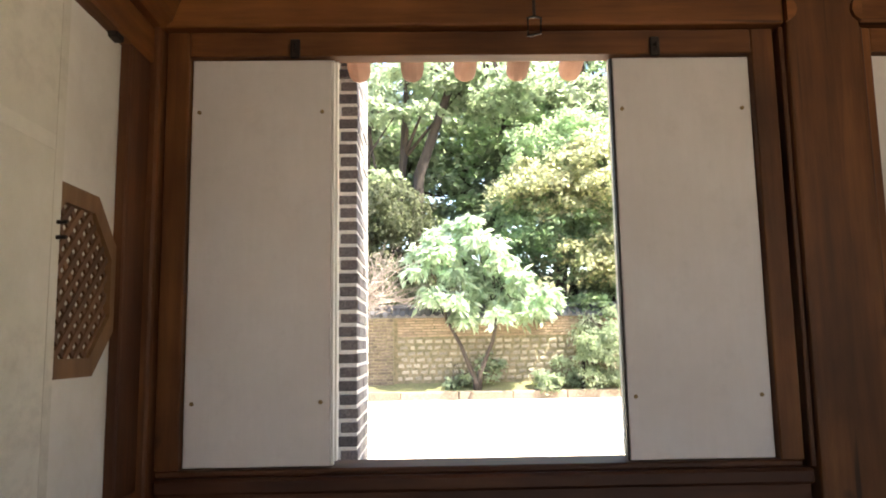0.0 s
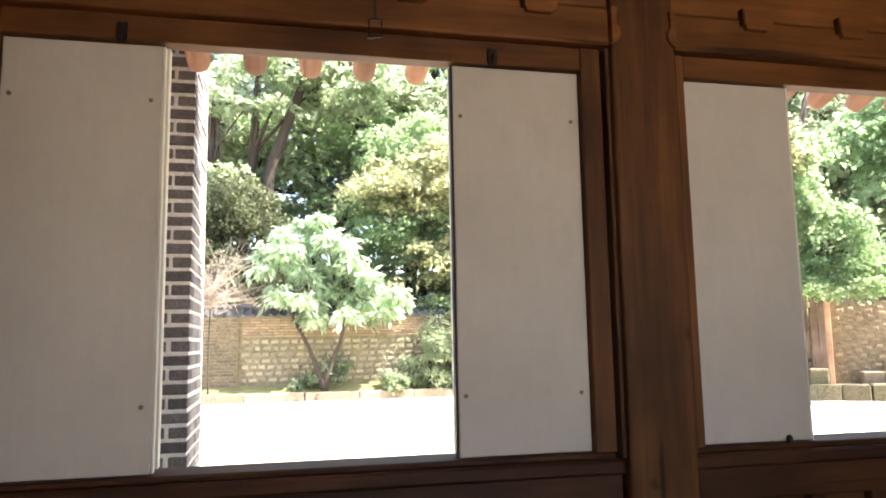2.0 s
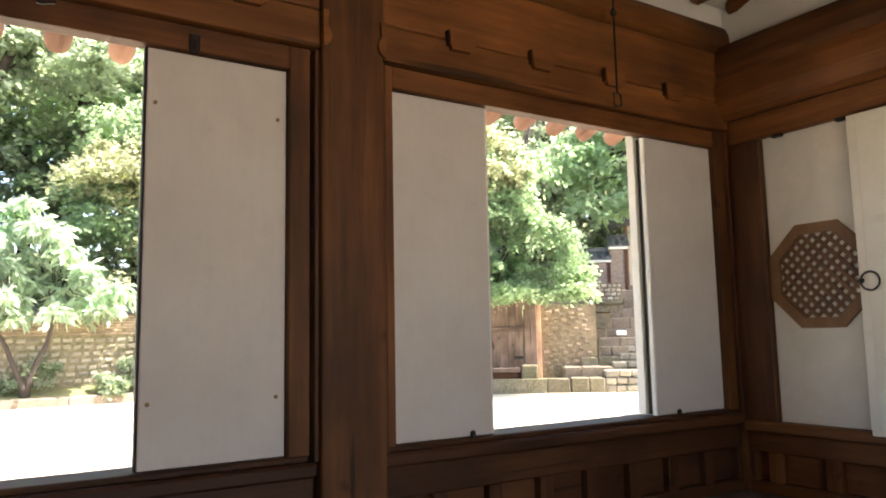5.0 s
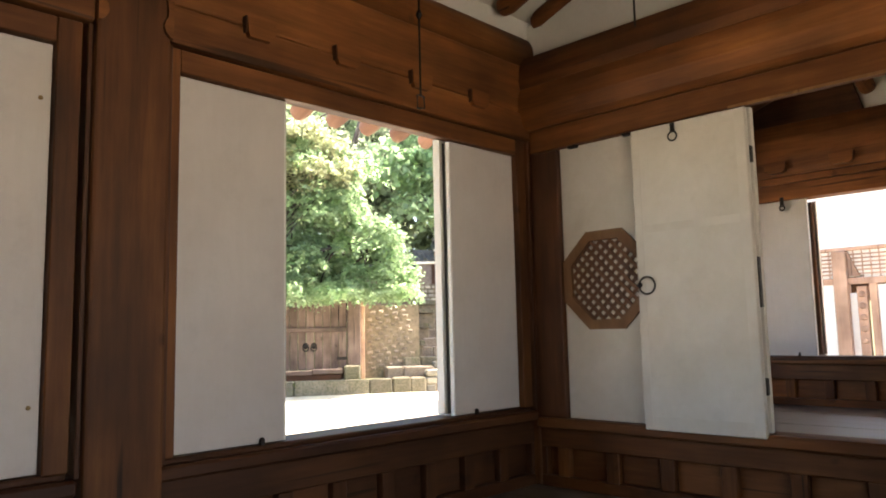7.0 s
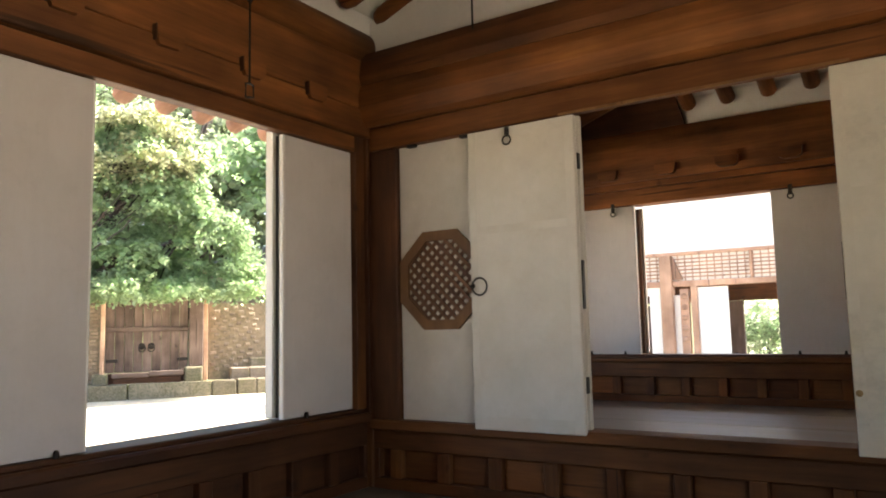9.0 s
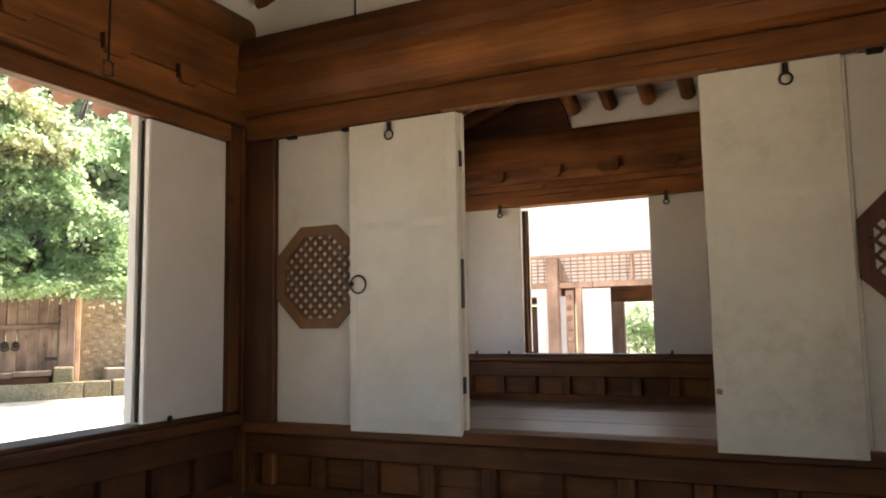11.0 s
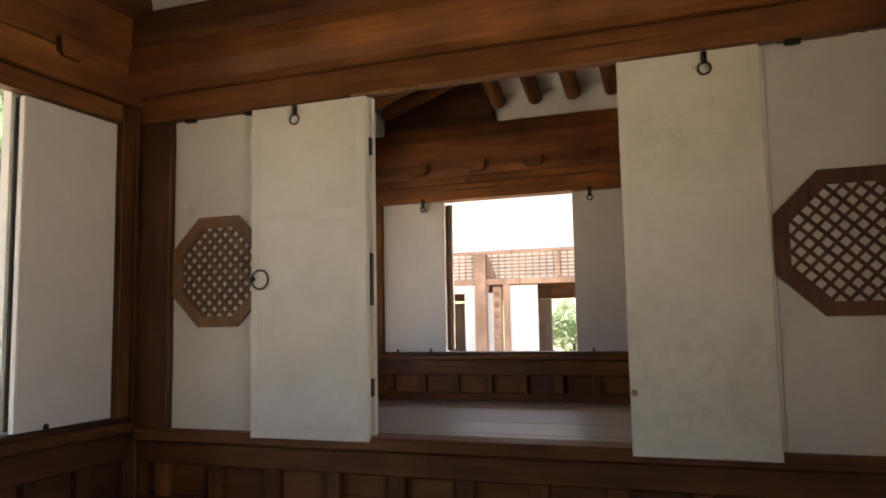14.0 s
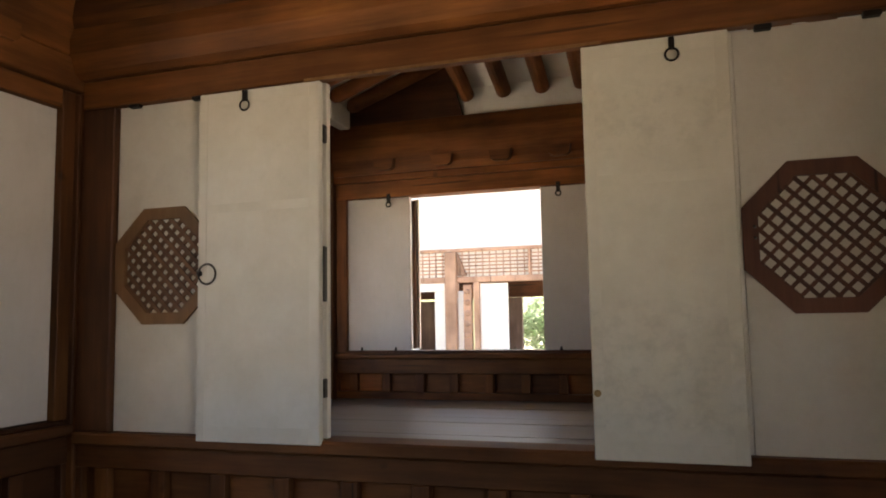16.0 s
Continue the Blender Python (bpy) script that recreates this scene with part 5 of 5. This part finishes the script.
# dry bare shrub
dry = thing("dry_shrub", "bare dry shrub with pale tangled twigs", "bush")
rng = np.random.default_rng(5)
bm = bmesh.new()
for i in range(110):
    a, e = rng.uniform(0, 6.28), rng.uniform(-0.1, 1.35)
    p0 = Vector((-0.75, 17.1, 2.0)) + Vector(rng.normal(size=3) * 0.15)
    d = Vector((math.cos(a) * math.cos(e), math.sin(a) * math.cos(e) * 0.5, math.sin(e)))
    L = rng.uniform(0.8, 2.15)
    p1 = p0 + d * L * 0.5 + Vector(rng.normal(size=3) * 0.1)
    p2 = p0 + d * L + Vector((0, 0, -0.25 * rng.uniform() * L))
    tube(bm, (p0, p1, p2), (0.014, 0.009, 0.004), 4)
    for k in range(2):
        q = p1 + (p2 - p1) * rng.uniform(0, 0.8)
        tube(bm, (q, q + Vector(rng.normal(size=3) * 0.28)), (0.008, 0.004), 3)
tagged(part("twig_tangle", bm, twig_bark, dry), kind="stuff")
part("stem", tube(bmesh.new(), ((-0.8, 17.45, -0.6), (-0.8, 17.3, 0.8), (-0.75, 17.1, 2.05)), (0.025, 0.02, 0.018), 7), bark, dry)

# woods on the slope
def wood_tree(i, x, y, h, spread, mat, count, lean=0.0):
    z = ground_height(x, y) - 0.1
    r = np.random.default_rng(100 + i)
    w = lambda: r.uniform(-0.35, 0.35)
    tr = [(x, y, z), (x + lean * 0.3 + w() * 0.3, y + w(), z + h * 0.3), (x + lean * 0.7 + w(), y + w(), z + h * 0.6), (x + lean + w(), y + w(), z + h * 0.92)]
    cr = [((x + lean * 0.8 + w() * 3, y + w() * 2, z + h * f), (spread * s, spread * s * 0.8, h * 0.13)) for f, s in ((0.45, 0.9), (0.62, 1.1), (0.8, 1.0), (0.95, 0.75))]
    tree("tall woodland tree with a dark leaning trunk", (tr,), cr, 0.24, count, mat, 200 + i, 0.15, 0.06 + h * 0.018, 0.7, 0.2)

tree("tall old tree with dark leaning trunks behind the garden wall",
     (((0.2, 21.0, 0.5), (0.4, 21.0, 3.5), (0.62, 21.0, 6.4), (1.75, 21.0, 9.6), (2.6, 21.0, 12.0)),
      ((0.1, 21.3, 0.5), (-0.2, 21.3, 4.0), (0.1, 21.3, 7.0), (0.3, 21.3, 11.0)), ((-1.3, 21.0, 0.5), (-1.25, 21.0, 5.0), (-1.1, 21.0, 8.6))),
     (((-0.6, 20.4, 8.4), (1.4, 0.7, 0.45)), ((1.0, 20.6, 9.6), (2.0, 0.9, 0.5)), ((-1.2, 20.4, 5.6), (1.1, 0.8, 0.9)), ((3.2, 21.0, 9.4), (1.6, 1.0, 0.9))),
     0.20, 9000, leaf_mid, 61, 0.15, 0.30, 0.42, 0.22)
rng = np.random.default_rng(77)
i = 0
for y0, n, lo, hi in ((24.0, 11, -5, 27), (27.0, 12, -7, 36), (32.0, 10, -10, 46), (39.0, 9, -14, 60)):
    for k in range(n):
        x = lo + (hi - lo) * (k + rng.uniform(0.2, 0.8)) / n
        wood_tree(i, x, y0 + rng.uniform(-1.5, 1.5), rng.uniform(9, 14), rng.uniform(2.3, 3.4), (leaf_deep, leaf_mid, leaf_maple, leaf_mid)[i % 4], 8000, rng.uniform(-1.5, 1.5))
        i += 1
# low undergrowth on the slope behind the wall
for k in range(10):
    x = -5 + k * 2.6
    y = (19.6 if x < 9.5 else 20.6) + rng.uniform(-0.3, 0.6)
    z = ground_height(x, y)
    tree("dark leafy undergrowth on the wooded slope", (((x, y, z - 0.1), (x, y, z + 0.6), (x + 0.2, y, z + 1.4)),),
         (((x, y, z + 1.3), (1.5, 0.7, 0.9)), ((x + 1.0, y + 0.3, z + 2.2), (1.3, 0.7, 0.9))), 0.2, 3500, (leaf_deep, leaf_mid)[k % 2], 300 + k, 0.15, 0.05, 0.35, 0.5, "bush", "bush")
for k in range(12):
    x = -4.5 + k * 1.5
    y = 19.0 + rng.uniform(-0.2, 0.5)
    z = ground_height(x, y)
    tree("low dark leafy growth behind the garden wall", (((x, y, z - 0.1), (x, y, z + 0.4), (x + 0.1, y, z + 0.9)),),
         (((x, y, z + 1.2), (1.1, 0.5, 0.9)), ((x, y + 1.2, z + 1.2), (1.2, 0.6, 0.8))), 0.17, 2600, (leaf_deep, leaf_deep, leaf_mid)[k % 3], 400 + k, 0.2, 0.04, 0.3, 0.5, "bush", "bush")
# shrub beyond the pavilion
tree("sunlit shrub behind the pavilion", (((18.6, 0.1, -0.6), (18.6, 0.1, 0.3), (18.6, 0.1, 0.8)),),
     (((18.6, 0.05, 0.75), (0.6, 0.8, 0.6)),), 0.075, 8000, leaf_light, 51, 0.1, 0.05, 0.25, 0.8, "bush", "bush")

# ---- single bricks and stones ----
courses(gwall, 0.0, 6.2, GW, 1.08, 1.6, 0.075, 0.30, tan_brick, 0.016, 0.012, "brick", 0.03)
courses(gwall, 0.0, 6.2, GW, -0.12, 1.07, 0.17, 0.24, field_stone, 0.07, 0.03, "stone", 0.04, 0.02)
# left stretch: weathered brick with shade put into its colour
courses(gwall, -1.9, -0.1, GW - 0.12, -0.3, 1.6, 0.09, 0.34, shaded_weathered_brick, 0.022, 0.014, "brick", 0.03)
slanted(rwall, 1.44, 2.75, GY + 0.1, -0.1, 1.75, 0.145, 0.215, granite)
courses(rwall, -2.6, -1.12, GY + 0.1, -0.25, 1.7, 0.09, 0.30, tan_brick, 0.022, 0.014, "brick", 0.03)
courses(rwall, 3.05, 4.05, 4.78, 1.72, 2.36, 0.128, 0.17, pale_stone, 0.040, 0.022, "stone", 0.03, 0.01)

BH = 0.073
me_long, me_half, me_side = (bpy.data.meshes.new("brick") for _ in range(3))
for me, size in ((me_long, (0.27, 0.11)), (me_half, (0.095, 0.11)), (me_side, (0.11, 0.262))):
    b = boxed(-size[0] / 2, size[0] / 2, -size[1] / 2, size[1] / 2, 0, BH - 0.019, 0.005)
    b.to_mesh(me)
    b.free()
    # side bricks get the paler colour that stands for sun on that face
    me.materials.append(sunlit_brick if me == me_side else grey_brick)
for r in range(46):
    z = -0.1 + r * BH
    j = lambda: random.uniform(-0.004, 0.004)
    odd = r % 2
    shared("brick", me_half if odd else me_long, chim, (CX - (0.0475 if odd else 0.135) + j(), CY0 + 0.055 + j(), z))
    shared("brick", me_long, chim, (CX - (0.246 if odd else 0.421) + j(), CY0 + 0.055 + j(), z))
    y = CY0 + 0.113 + (0.13 if not odd else 0.13)
    for k in range(3 + odd):
        if y + 0.131 < CY1 + 0.02:
            shared("brick", me_side, chim, (CX - 0.055 + j(), y + j(), z))
        y += 0.278
